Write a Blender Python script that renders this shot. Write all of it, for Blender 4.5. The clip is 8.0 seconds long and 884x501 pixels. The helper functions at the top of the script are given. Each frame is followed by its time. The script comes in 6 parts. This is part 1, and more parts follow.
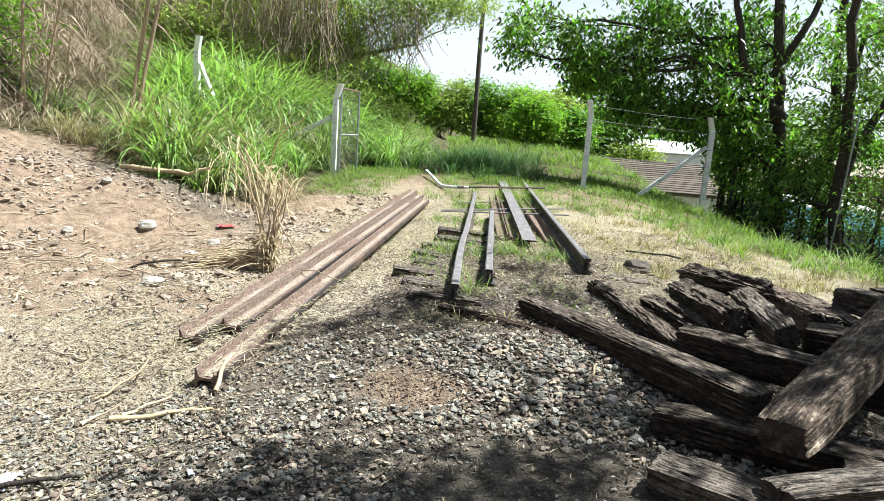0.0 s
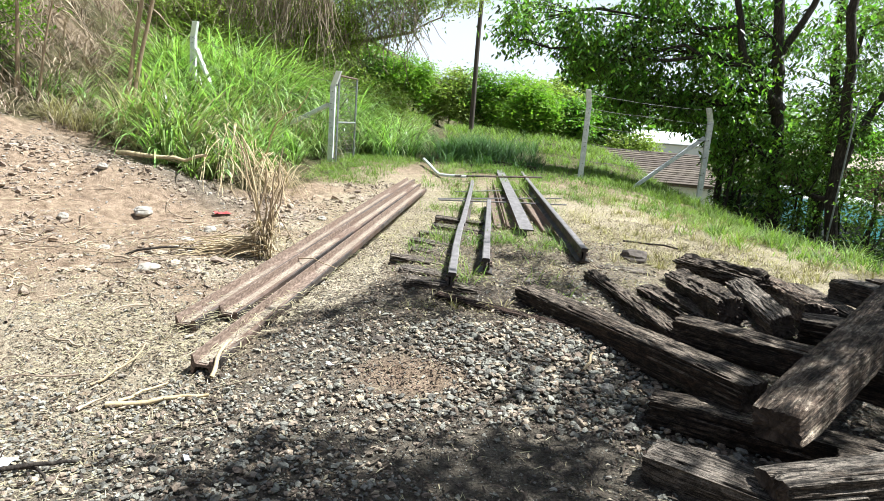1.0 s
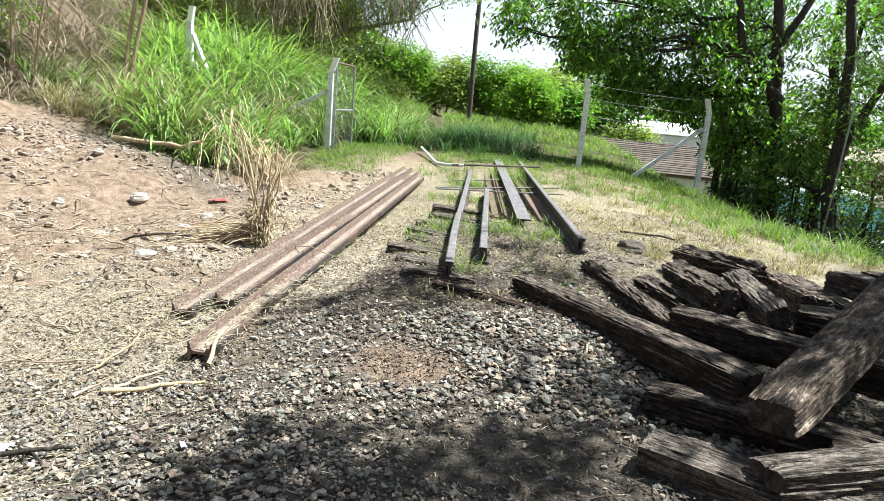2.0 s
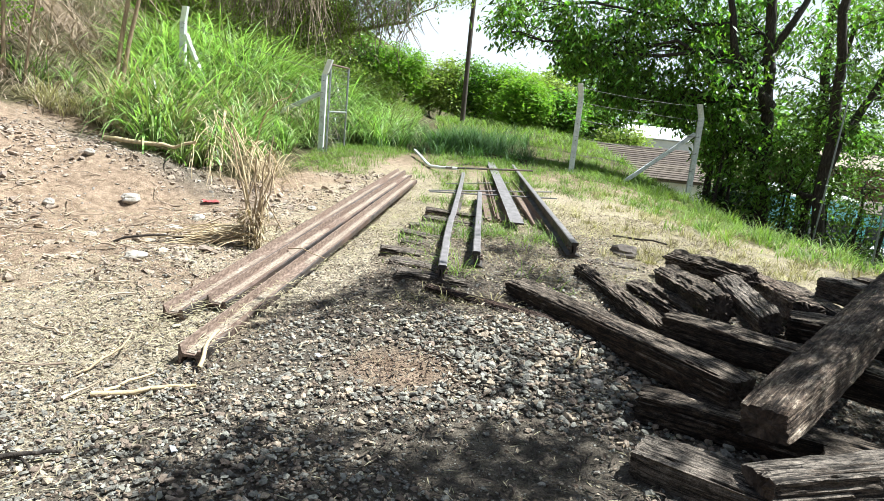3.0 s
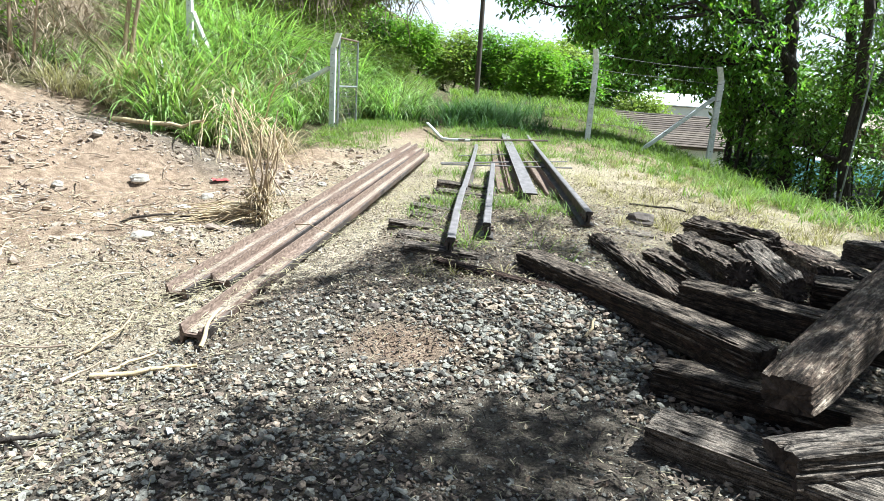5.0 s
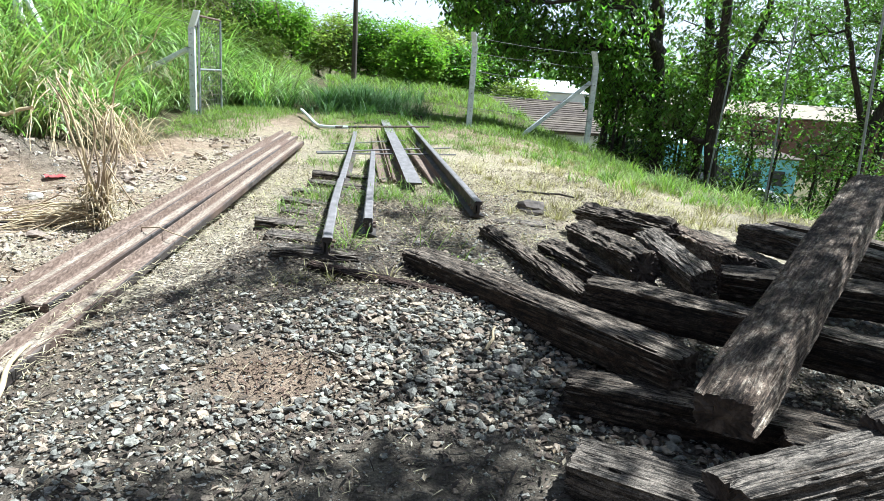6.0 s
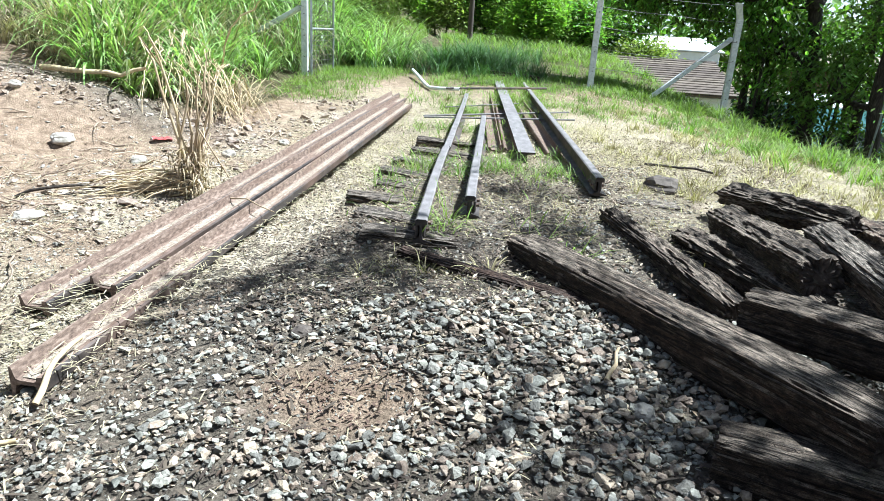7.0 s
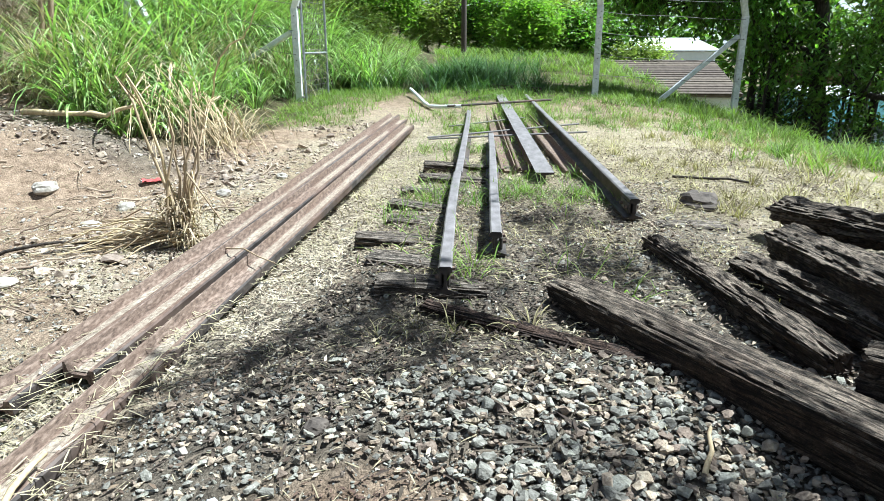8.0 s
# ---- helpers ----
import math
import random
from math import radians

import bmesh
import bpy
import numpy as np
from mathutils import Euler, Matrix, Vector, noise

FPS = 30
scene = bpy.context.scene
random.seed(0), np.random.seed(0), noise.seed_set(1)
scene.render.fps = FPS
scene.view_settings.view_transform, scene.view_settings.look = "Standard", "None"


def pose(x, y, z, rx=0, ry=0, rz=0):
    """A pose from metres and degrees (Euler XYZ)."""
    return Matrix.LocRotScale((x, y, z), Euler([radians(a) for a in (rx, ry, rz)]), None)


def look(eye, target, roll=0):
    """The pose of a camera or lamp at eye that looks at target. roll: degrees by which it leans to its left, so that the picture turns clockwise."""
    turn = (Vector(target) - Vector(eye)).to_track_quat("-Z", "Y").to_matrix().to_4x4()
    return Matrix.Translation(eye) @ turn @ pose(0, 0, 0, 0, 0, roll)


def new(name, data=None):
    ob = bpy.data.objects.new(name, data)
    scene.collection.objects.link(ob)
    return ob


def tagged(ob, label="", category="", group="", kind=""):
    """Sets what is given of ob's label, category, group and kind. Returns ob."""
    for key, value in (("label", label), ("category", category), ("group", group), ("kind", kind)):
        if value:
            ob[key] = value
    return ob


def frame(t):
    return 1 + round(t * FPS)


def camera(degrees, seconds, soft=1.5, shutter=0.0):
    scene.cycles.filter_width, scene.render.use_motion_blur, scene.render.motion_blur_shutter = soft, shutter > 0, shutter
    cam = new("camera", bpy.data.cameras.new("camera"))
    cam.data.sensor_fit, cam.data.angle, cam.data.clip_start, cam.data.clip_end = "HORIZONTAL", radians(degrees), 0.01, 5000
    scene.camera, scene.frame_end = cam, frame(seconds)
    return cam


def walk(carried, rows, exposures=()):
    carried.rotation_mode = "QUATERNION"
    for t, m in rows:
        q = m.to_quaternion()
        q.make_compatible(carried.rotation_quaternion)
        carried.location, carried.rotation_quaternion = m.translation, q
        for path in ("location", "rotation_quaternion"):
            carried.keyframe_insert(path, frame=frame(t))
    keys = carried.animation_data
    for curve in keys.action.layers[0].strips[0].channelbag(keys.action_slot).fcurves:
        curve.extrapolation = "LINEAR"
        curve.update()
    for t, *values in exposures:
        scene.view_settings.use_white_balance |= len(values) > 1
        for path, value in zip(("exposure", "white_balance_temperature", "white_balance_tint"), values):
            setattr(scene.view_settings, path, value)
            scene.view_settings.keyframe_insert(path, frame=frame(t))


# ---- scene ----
cam = camera(68.0, 8.0, 0.5)
METRES, EYE, TILT, LEAN, TURN = 2.115, 1.4, 0.0, 0.0, 5.6
ROWS = [
    (0.0, 0.0, 0.0, 0.0, 0.75, -10.51, -4.07),
    (0.5, -0.0006, -0.0011, -0.0011, 0.68, -10.88, -4.11),
    (1.0, -0.0009, 0.003, -0.0039, 0.55, -11.44, -4.51),
    (1.5, -0.0031, 0.0066, -0.005, 0.33, -12.16, -4.97),
    (2.8, -0.0063, 0.0061, -0.0035, 0.35, -12.46, -5.11),
    (3.0, -0.0078, 0.0116, -0.0024, -0.22, -12.12, -5.57),
    (3.5, -0.0077, 0.0144, -0.0067, -0.48, -12.52, -5.43),
    (4.0, -0.0107, 0.013, -0.005, 0.28, -12.36, -5.37),
    (4.2, -0.0090, 0.0200, -0.0060, 0.55, -12.95, -5.10),
    (5.3, 0.0460, 0.1288, -0.0289, 0.76, -14.41, -3.37),
    (5.5, 0.0414, 0.1818, -0.0284, -1.36, -14.23, -2.15),
    (6.0, 0.0607, 0.3569, -0.0568, -9.21, -14.73, -3.98),
    (6.5, 0.1141, 0.5163, -0.0669, -3.44, -16.71, -2.64),
    (7.0, 0.107, 0.6696, -0.0719, 0.69, -18.64, -3.38),
    (7.5, 0.0599, 0.8243, -0.0615, 0.82, -16.5, -1.36),
    (8.0, 0.0493, 0.9282, -0.0667, -0.11, -17.41, 0.08),
]
walk(cam, [(t, pose(0, 0, EYE, TILT, LEAN, TURN) @ pose(METRES * x, METRES * y, METRES * z, 90 + pitch, roll, yaw)) for t, x, y, z, yaw, pitch, roll in ROWS],
     [(0.0, 1.41, 5780, 6), (1.5, 1.43, 5750, 7), (4.2, 1.53, 5650, 5), (5.3, 1.57, 5450, 5), (6.0, 1.51, 5330, 5), (6.5, 1.73, 5300, 4), (7.0, 1.64, 5300, 5), (7.5, 1.53, 5350, 3), (8.0, 1.43, 5380, 3)])

# ---- world, sun ----
SUN = Vector((0.56, 0.14, 1.0)).normalized()
world = bpy.data.worlds.new("sky")
scene.world = world
world.use_nodes = True
wn = world.node_tree
sky = wn.nodes.new("ShaderNodeTexSky")
sky.sky_type, sky.sun_disc = "NISHITA", False
sky.sun_elevation, sky.sun_rotation = math.asin(SUN.z), math.atan2(SUN.x, SUN.y)
sky.air_density, sky.dust_density, sky.ozone_density = 1.0, 1.5, 1.0
wn.nodes["Background"].inputs["Strength"].default_value = 0.05
haze = wn.nodes.new("ShaderNodeHueSaturation")
haze.inputs["Saturation"].default_value, haze.inputs["Value"].default_value = 0.6, 0.85
wn.links.new(sky.outputs[0], haze.inputs["Color"])
# white summer haze that thickens towards the horizon all round
way = wn.nodes.new("ShaderNodeTexCoord")
split = wn.nodes.new("ShaderNodeSeparateXYZ")
low = wn.nodes.new("ShaderNodeMapRange")
low.interpolation_type = "SMOOTHSTEP"
low.inputs["From Min"].default_value, low.inputs["From Max"].default_value = 0.10, 0.36
low.inputs["To Min"].default_value, low.inputs["To Max"].default_value = 0.9, 0.0
veil = wn.nodes.new("ShaderNodeMixRGB")
veil.inputs["Color2"].default_value = (8.6, 8.75, 8.8, 1)
wn.links.new(way.outputs["Generated"], split.inputs[0])
wn.links.new(split.outputs["Z"], low.inputs["Value"])
wn.links.new(low.outputs[0], veil.inputs["Fac"])
wn.links.new(haze.outputs[0], veil.inputs["Color1"])
wn.links.new(veil.outputs[0], wn.nodes["Background"].inputs["Color"])
lamp = bpy.data.lights.new("sun", "SUN")
lamp.energy, lamp.angle, lamp.color = 5.0, radians(0.55), (1.0, 0.965, 0.89)
new("sun", lamp).matrix_world = look(SUN * 60, (0, 0, 0))

# ---- materials ----


def mat(name, colours, scale=8.0, rough=0.85, bump=0.3, metal=0.0, stretch=(1, 1, 1), patch=0.0, patch_colour=(0, 0, 0), patch_scale=1.5,
        vary=0.0, through_light=0.0, island=False, object_random=False, spec=0.3, detail=6.0, space="Object"):
    """A surface: grain of a few colours by noise, patches of stain at a larger scale, fine relief, variation from piece to piece."""
    m = bpy.data.materials.new(name)
    m.use_nodes = True
    nt = m.node_tree
    b = nt.nodes["Principled BSDF"]
    b.inputs["Roughness"].default_value = rough
    b.inputs["Metallic"].default_value = metal
    b.inputs["Specular IOR Level"].default_value = spec
    co = nt.nodes.new("ShaderNodeTexCoord")
    mp = nt.nodes.new("ShaderNodeMapping")
    mp.inputs["Scale"].default_value = stretch
    nt.links.new(co.outputs[space], mp.inputs[0])
    n1 = nt.nodes.new("ShaderNodeTexNoise")
    n1.inputs["Scale"].default_value, n1.inputs["Detail"].default_value, n1.inputs["Roughness"].default_value = scale, detail, 0.65
    nt.links.new(mp.outputs[0], n1.inputs["Vector"])
    ramp = nt.nodes.new("ShaderNodeValToRGB")
    els = ramp.color_ramp.elements
    while len(els) < len(colours):
        els.new(0.5)
    for i, c in enumerate(colours):
        els[i].position = 0.3 + 0.4 * i / max(1, len(colours) - 1)
        els[i].color = (*c, 1)
    nt.links.new(n1.outputs["Fac"], ramp.inputs[0])
    out = ramp.outputs[0]
    if patch:
        n2 = nt.nodes.new("ShaderNodeTexNoise")
        n2.inputs["Scale"].default_value, n2.inputs["Detail"].default_value = patch_scale, 4.0
        nt.links.new(mp.outputs[0], n2.inputs["Vector"])
        r2 = nt.nodes.new("ShaderNodeMapRange")
        r2.inputs["From Min"].default_value, r2.inputs["From Max"].default_value = 0.45, 0.7
        r2.inputs["To Max"].default_value = patch
        nt.links.new(n2.outputs["Fac"], r2.inputs["Value"])
        mx = nt.nodes.new("ShaderNodeMixRGB")
        mx.inputs["Color2"].default_value = (*patch_colour, 1)
        nt.links.new(r2.outputs[0], mx.inputs["Fac"])
        nt.links.new(out, mx.inputs["Color1"])
        out = mx.outputs[0]
    if vary:
        if island:
            src = nt.nodes.new("ShaderNodeNewGeometry").outputs["Random Per Island"]
        else:
            src = nt.nodes.new("ShaderNodeObjectInfo").outputs["Random"]
        hv = nt.nodes.new("ShaderNodeHueSaturation")
        rv = nt.nodes.new("ShaderNodeMapRange")
        rv.inputs["To Min"].default_value, rv.inputs["To Max"].default_value = 1 - vary, 1 + vary
        nt.links.new(src, rv.inputs["Value"])
        nt.links.new(rv.outputs[0], hv.inputs["Value"])
        rh = nt.nodes.new("ShaderNodeMapRange")
        rh.inputs["To Min"].default_value, rh.inputs["To Max"].default_value = 0.5 - 0.03 * vary, 0.5 + 0.03 * vary
        nt.links.new(src, rh.inputs["Value"])
        nt.links.new(rh.outputs[0], hv.inputs["Hue"])
        nt.links.new(out, hv.inputs["Color"])
        out = hv.outputs[0]
    nt.links.new(out, b.inputs["Base Color"])
    if bump:
        bp = nt.nodes.new("ShaderNodeBump")
        bp.inputs["Strength"].default_value, bp.inputs["Distance"].default_value = bump, 0.02
        nt.links.new(n1.outputs["Fac"], bp.inputs["Height"])
        nt.links.new(bp.outputs[0], b.inputs["Normal"])
    if through_light:
        tr = nt.nodes.new("ShaderNodeBsdfTranslucent")
        ms = nt.nodes.new("ShaderNodeMixShader")
        ms.inputs[0].default_value = through_light
        warm = nt.nodes.new("ShaderNodeMixRGB")
        warm.blend_type, warm.inputs["Fac"].default_value = "MULTIPLY", 1.0
        warm.inputs["Color2"].default_value = (1.2, 1.45, 0.55, 1)
        nt.links.new(out, warm.inputs["Color1"])
        nt.links.new(warm.outputs[0], tr.inputs["Color"])
        nt.links.new(b.outputs[0], ms.inputs[1])
        nt.links.new(tr.outputs[0], ms.inputs[2])
        nt.links.new(ms.outputs[0], nt.nodes["Material Output"].inputs["Surface"])
    return m


def ground_material():
    """Bare earth: red-brown dirt, grey ballast dust, straw-coloured ground and dark humus, by what lies there."""
    m = bpy.data.materials.new("ground_soil")
    m.use_nodes = True
    nt = m.node_tree
    b = nt.nodes["Principled BSDF"]
    b.inputs["Roughness"].default_value, b.inputs["Specular IOR Level"].default_value = 0.95, 0.15
    at = nt.nodes.new("ShaderNodeAttribute")
    at.attribute_name = "soil"
    sep = nt.nodes.new("ShaderNodeSeparateColor")
    nt.links.new(at.outputs["Color"], sep.inputs[0])
    geo = nt.nodes.new("ShaderNodeNewGeometry")

    def grain(scale, c1, c2, detail=8.0):
        n = nt.nodes.new("ShaderNodeTexNoise")
        n.inputs["Scale"].default_value, n.inputs["Detail"].default_value, n.inputs["Roughness"].default_value = scale, detail, 0.7
        nt.links.new(geo.outputs["Position"], n.inputs["Vector"])
        r = nt.nodes.new("ShaderNodeValToRGB")
        r.color_ramp.elements[0].position, r.color_ramp.elements[1].position = 0.32, 0.68
        r.color_ramp.elements[0].color, r.color_ramp.elements[1].color = (*c1, 1), (*c2, 1)
        nt.links.new(n.outputs["Fac"], r.inputs[0])
        return r.outputs[0], n.outputs["Fac"]

    dirt, f1 = grain(9, (0.165, 0.112, 0.075), (0.485, 0.365, 0.262))
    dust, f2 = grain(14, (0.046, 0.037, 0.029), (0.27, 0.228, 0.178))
    straw, f3 = grain(22, (0.20, 0.155, 0.105), (0.66, 0.575, 0.43))
    humus, f4 = grain(6, (0.05, 0.045, 0.025), (0.16, 0.14, 0.07))
    col = dirt
    for fac, c in ((0, dust), (1, straw), (2, humus)):
        mx = nt.nodes.new("ShaderNodeMixRGB")
        nt.links.new(sep.outputs[fac], mx.inputs["Fac"])
        nt.links.new(col, mx.inputs["Color1"])
        nt.links.new(c, mx.inputs["Color2"])
        col = mx.outputs[0]
    speck, f5 = grain(75, (0.42, 0.41, 0.40), (1.35, 1.33, 1.28), 5.0)
    fine = nt.nodes.new("ShaderNodeMixRGB")
    fine.blend_type, fine.inputs["Fac"].default_value = "MULTIPLY", 1.0
    nt.links.new(col, fine.inputs["Color1"])
    nt.links.new(speck, fine.inputs["Color2"])
    nt.links.new(fine.outputs[0], b.inputs["Base Color"])
    bp = nt.nodes.new("ShaderNodeBump")
    bp.inputs["Strength"].default_value, bp.inputs["Distance"].default_value = 1.0, 0.03
    nt.links.new(f5, bp.inputs["Height"])
    nt.links.new(bp.outputs[0], b.inputs["Normal"])
    return m


M_GROUND = ground_material()
M_GRAVEL = mat("crushed_stone", [(0.125, 0.115, 0.093), (0.22, 0.205, 0.17), (0.34, 0.32, 0.274)], 38, 0.95, 0.8, vary=0.45, island=True)
M_ROCK = mat("pale_rock", [(0.2, 0.175, 0.14), (0.34, 0.305, 0.255), (0.44, 0.405, 0.35)], 14, 0.9, 0.5, vary=0.2)
M_DARKROCK = mat("dark_rock", [(0.04, 0.032, 0.027), (0.13, 0.106, 0.086)], 14, 0.9, 0.6)

def wood(name, dark, mid, light, grey, cracked=1.0, spread=0.16, fine=(7.0, 150, 150), broad=(2.6, 34, 34), spots=(22, 44, 44), lit_colour=(0, 0, 0), lit_top=0.0):
    """Old timber: fibres along its length, checks that open along the grain, silvered and stained patches."""
    m = bpy.data.materials.new(name)
    m.use_nodes = True
    nt = m.node_tree
    b = nt.nodes["Principled BSDF"]
    b.inputs["Roughness"].default_value, b.inputs["Specular IOR Level"].default_value = 0.85, 0.25
    co = nt.nodes.new("ShaderNodeTexCoord")
    ran = nt.nodes.new("ShaderNodeObjectInfo").outputs["Random"]

    def field(stretch, detail, rough=0.6, warp=0.0):
        mp = nt.nodes.new("ShaderNodeMapping")
        mp.inputs["Scale"].default_value = stretch
        nt.links.new(co.outputs["Object"], mp.inputs[0])
        off = nt.nodes.new("ShaderNodeVectorMath")
        off.operation = "ADD"
        sc = nt.nodes.new("ShaderNodeVectorMath")
        sc.operation = "SCALE"
        sc.inputs[0].default_value = (17, 31, 23)
        nt.links.new(ran, sc.inputs["Scale"])
        nt.links.new(mp.outputs[0], off.inputs[0])
        nt.links.new(sc.outputs[0], off.inputs[1])
        n = nt.nodes.new("ShaderNodeTexNoise")
        n.inputs["Scale"].default_value, n.inputs["Detail"].default_value, n.inputs["Roughness"].default_value, n.inputs["Distortion"].default_value = 1.0, detail, rough, warp
        nt.links.new(off.outputs[0], n.inputs["Vector"])
        return n.outputs["Fac"]

    def ranged(src, a, b2, c, d):
        r = nt.nodes.new("ShaderNodeMapRange")
        for k, v in zip(("From Min", "From Max", "To Min", "To Max"), (a, b2, c, d)):
            r.inputs[k].default_value = v
        nt.links.new(src, r.inputs["Value"])
        return r.outputs[0]

    def blend(kind, fac, c1, c2):
        x = nt.nodes.new("ShaderNodeMixRGB")
        x.blend_type = kind
        for k, v in (("Fac", fac), ("Color1", c1), ("Color2", c2)):
            if isinstance(v, bpy.types.NodeSocket):
                nt.links.new(v, x.inputs[k])
            else:
                x.inputs[k].default_value = v if k == "Fac" else (*v, 1)
        return x.outputs[0]

    fibre = field(fine, 6, 0.75, 0.3)
    band = field(broad, 6, 0.7, 0.5)
    check = field((1.3, 34, 34), 3, 0.55, 0.6)
    patch = field((3.0, 7, 7), 5, 0.6)
    ramp = nt.nodes.new("ShaderNodeValToRGB")
    els = ramp.color_ramp.elements
    els.new(0.5)
    for e, p, c in zip(els, (0.5 - spread, 0.5, 0.5 + spread), (dark, mid, light)):
        e.position, e.color = p, (*c, 1)
    both = nt.nodes.new("ShaderNodeMath")
    both.operation = "ADD"
    nt.links.new(ranged(fibre, 0, 1, 0, 0.5), both.inputs[0])
    nt.links.new(ranged(band, 0, 1, 0, 0.5), both.inputs[1])
    nt.links.new(both.outputs[0], ramp.inputs[0])
    col = blend("MIX", ranged(patch, 0.5, 0.68, 0, 0.7), ramp.outputs[0], grey)
    blotch = field(spots, 7, 0.75)
    tone = nt.nodes.new("ShaderNodeCombineColor")
    for k in range(3):
        nt.links.new(ranged(blotch, 0.38, 0.64, 0.3, 1.6), tone.inputs[k])
    col = blend("MULTIPLY", 1.0, col, tone.outputs[0])
    crumb = field((190, 210, 210), 3, 0.7)
    tone2 = nt.nodes.new("ShaderNodeCombineColor")
    for k in range(3):
        nt.links.new(ranged(crumb, 0.35, 0.65, 0.55, 1.4), tone2.inputs[k])
    col = blend("MULTIPLY", 1.0, col, tone2.outputs[0])
    if lit_top:
        # sunlit look painted on upward faces: paler, broken by weathered patches
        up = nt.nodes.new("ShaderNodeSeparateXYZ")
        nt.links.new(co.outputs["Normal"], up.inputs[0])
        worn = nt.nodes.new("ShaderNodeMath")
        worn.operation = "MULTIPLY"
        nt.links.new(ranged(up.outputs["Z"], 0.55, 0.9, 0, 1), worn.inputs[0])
        nt.links.new(ranged(field((1.6, 7, 7), 5, 0.65), 0.36, 0.6, 0.1, lit_top), worn.inputs[1])
        lit_tone = blend("MULTIPLY", 0.8, blend("MULTIPLY", 1.0, lit_colour, tone.outputs[0]), tone2.outputs[0])
        col = blend("MIX", worn.outputs[0], col, lit_tone)
    dist = nt.nodes.new("ShaderNodeMath")
    dist.operation = "SUBTRACT"
    dist.inputs[1].default_value = 0.5
    nt.links.new(check, dist.inputs[0])
    mag = nt.nodes.new("ShaderNodeMath")
    mag.operation = "ABSOLUTE"
    nt.links.new(dist.outputs[0], mag.inputs[0])
    check2 = field((2.4, 62, 62), 3, 0.6, 0.5)
    dist2 = nt.nodes.new("ShaderNodeMath")
    dist2.operation = "SUBTRACT"
    dist2.inputs[1].default_value = 0.5
    nt.links.new(check2, dist2.inputs[0])
    mag2 = nt.nodes.new("ShaderNodeMath")
    mag2.operation = "ABSOLUTE"
    nt.links.new(dist2.outputs[0], mag2.inputs[0])
    lines = nt.nodes.new("ShaderNodeMath")
    lines.operation = "MAXIMUM"
    nt.links.new(ranged(mag.outputs[0], 0.008, 0.036, 1.0, 0.0), lines.inputs[0])
    nt.links.new(ranged(mag2.outputs[0], 0.003, 0.018, 0.6, 0.0), lines.inputs[1])
    line = lines.outputs[0]
    col = blend("MIX", ranged(line, 0, 1, 0, 0.85 * cracked), col, (0.008, 0.006, 0.005))
    nt.links.new(col, b.inputs["Base Color"])
    height = nt.nodes.new("ShaderNodeMath")
    height.operation = "SUBTRACT"
    nt.links.new(both.outputs[0], height.inputs[0])
    nt.links.new(ranged(line, 0, 1, 0, 0.8), height.inputs[1])
    bp = nt.nodes.new("ShaderNodeBump")
    bp.inputs["Strength"].default_value, bp.inputs["Distance"].default_value = 1.0, 0.03
    nt.links.new(height.outputs[0], bp.inputs["Height"])
    nt.links.new(bp.outputs[0], b.inputs["Normal"])
    return m


# dark sides and paler tops put sun and shade into the timber colour
M_WOOD = wood("weathered_sleeper_wood", (0.008, 0.006, 0.0042), (0.05, 0.034, 0.023), (0.19, 0.146, 0.106), (0.066, 0.038, 0.024), spread=0.2, lit_colour=(0.35, 0.28, 0.212), lit_top=0.7)
M_WOODGREY = wood("silvered_sleeper_wood", (0.05, 0.036, 0.026), (0.17, 0.132, 0.10), (0.42, 0.355, 0.28), (0.11, 0.076, 0.053), 0.9, 0.27, lit_colour=(0.38, 0.325, 0.265), lit_top=0.5)
M_LOG = wood("blotched_sleeper_wood", (0.04, 0.027, 0.019), (0.19, 0.135, 0.095), (0.55, 0.45, 0.34), (0.12, 0.075, 0.05), 0.45, 0.13, (34, 80, 80), (11, 14, 14), (9, 16, 16))
M_REDWOOD = wood("red_brown_splintered_wood", (0.018, 0.011, 0.008), (0.085, 0.054, 0.04), (0.21, 0.145, 0.105), (0.06, 0.036, 0.026))
M_ENDGRAIN = mat("rotten_end_grain", [(0.012, 0.009, 0.007), (0.05, 0.036, 0.028), (0.12, 0.09, 0.07)], 16, 0.92, 0.9, detail=9)
M_RUST = mat("rust_brown_steel", [(0.05, 0.034, 0.026), (0.15, 0.103, 0.078), (0.29, 0.215, 0.168)], 60, 0.82, 0.3, metal=0.1, stretch=(1, 0.35, 1),
             patch=0.55, patch_colour=(0.115, 0.068, 0.046), patch_scale=5, vary=0.12)
M_STEEL = mat("worn_rail_steel", [(0.022, 0.018, 0.016), (0.06, 0.05, 0.045), (0.125, 0.105, 0.094)], 10, 0.6, 0.25, metal=0.3, stretch=(1, 0.6, 1),
              patch=0.5, patch_colour=(0.16, 0.09, 0.06), patch_scale=2.5, vary=0.12)
M_CONCRETE = mat("fence_concrete", [(0.5, 0.51, 0.51), (0.68, 0.69, 0.69), (0.8, 0.8, 0.79)], 18, 0.9, 0.3, patch=0.5, patch_colour=(0.34, 0.35, 0.35), patch_scale=5)
M_WHITE = mat("white_painted_concrete", [(0.7, 0.7, 0.68), (0.82, 0.82, 0.8)], 20, 0.8, 0.15)
M_GALV = mat("dull_galvanised_steel", [(0.2, 0.21, 0.21), (0.36, 0.37, 0.37)], 20, 0.55, 0.15, metal=0.5)
M_WIRE = mat("fence_wire", [(0.1, 0.095, 0.09), (0.22, 0.2, 0.19)], 40, 0.6, 0.0, metal=0.4)
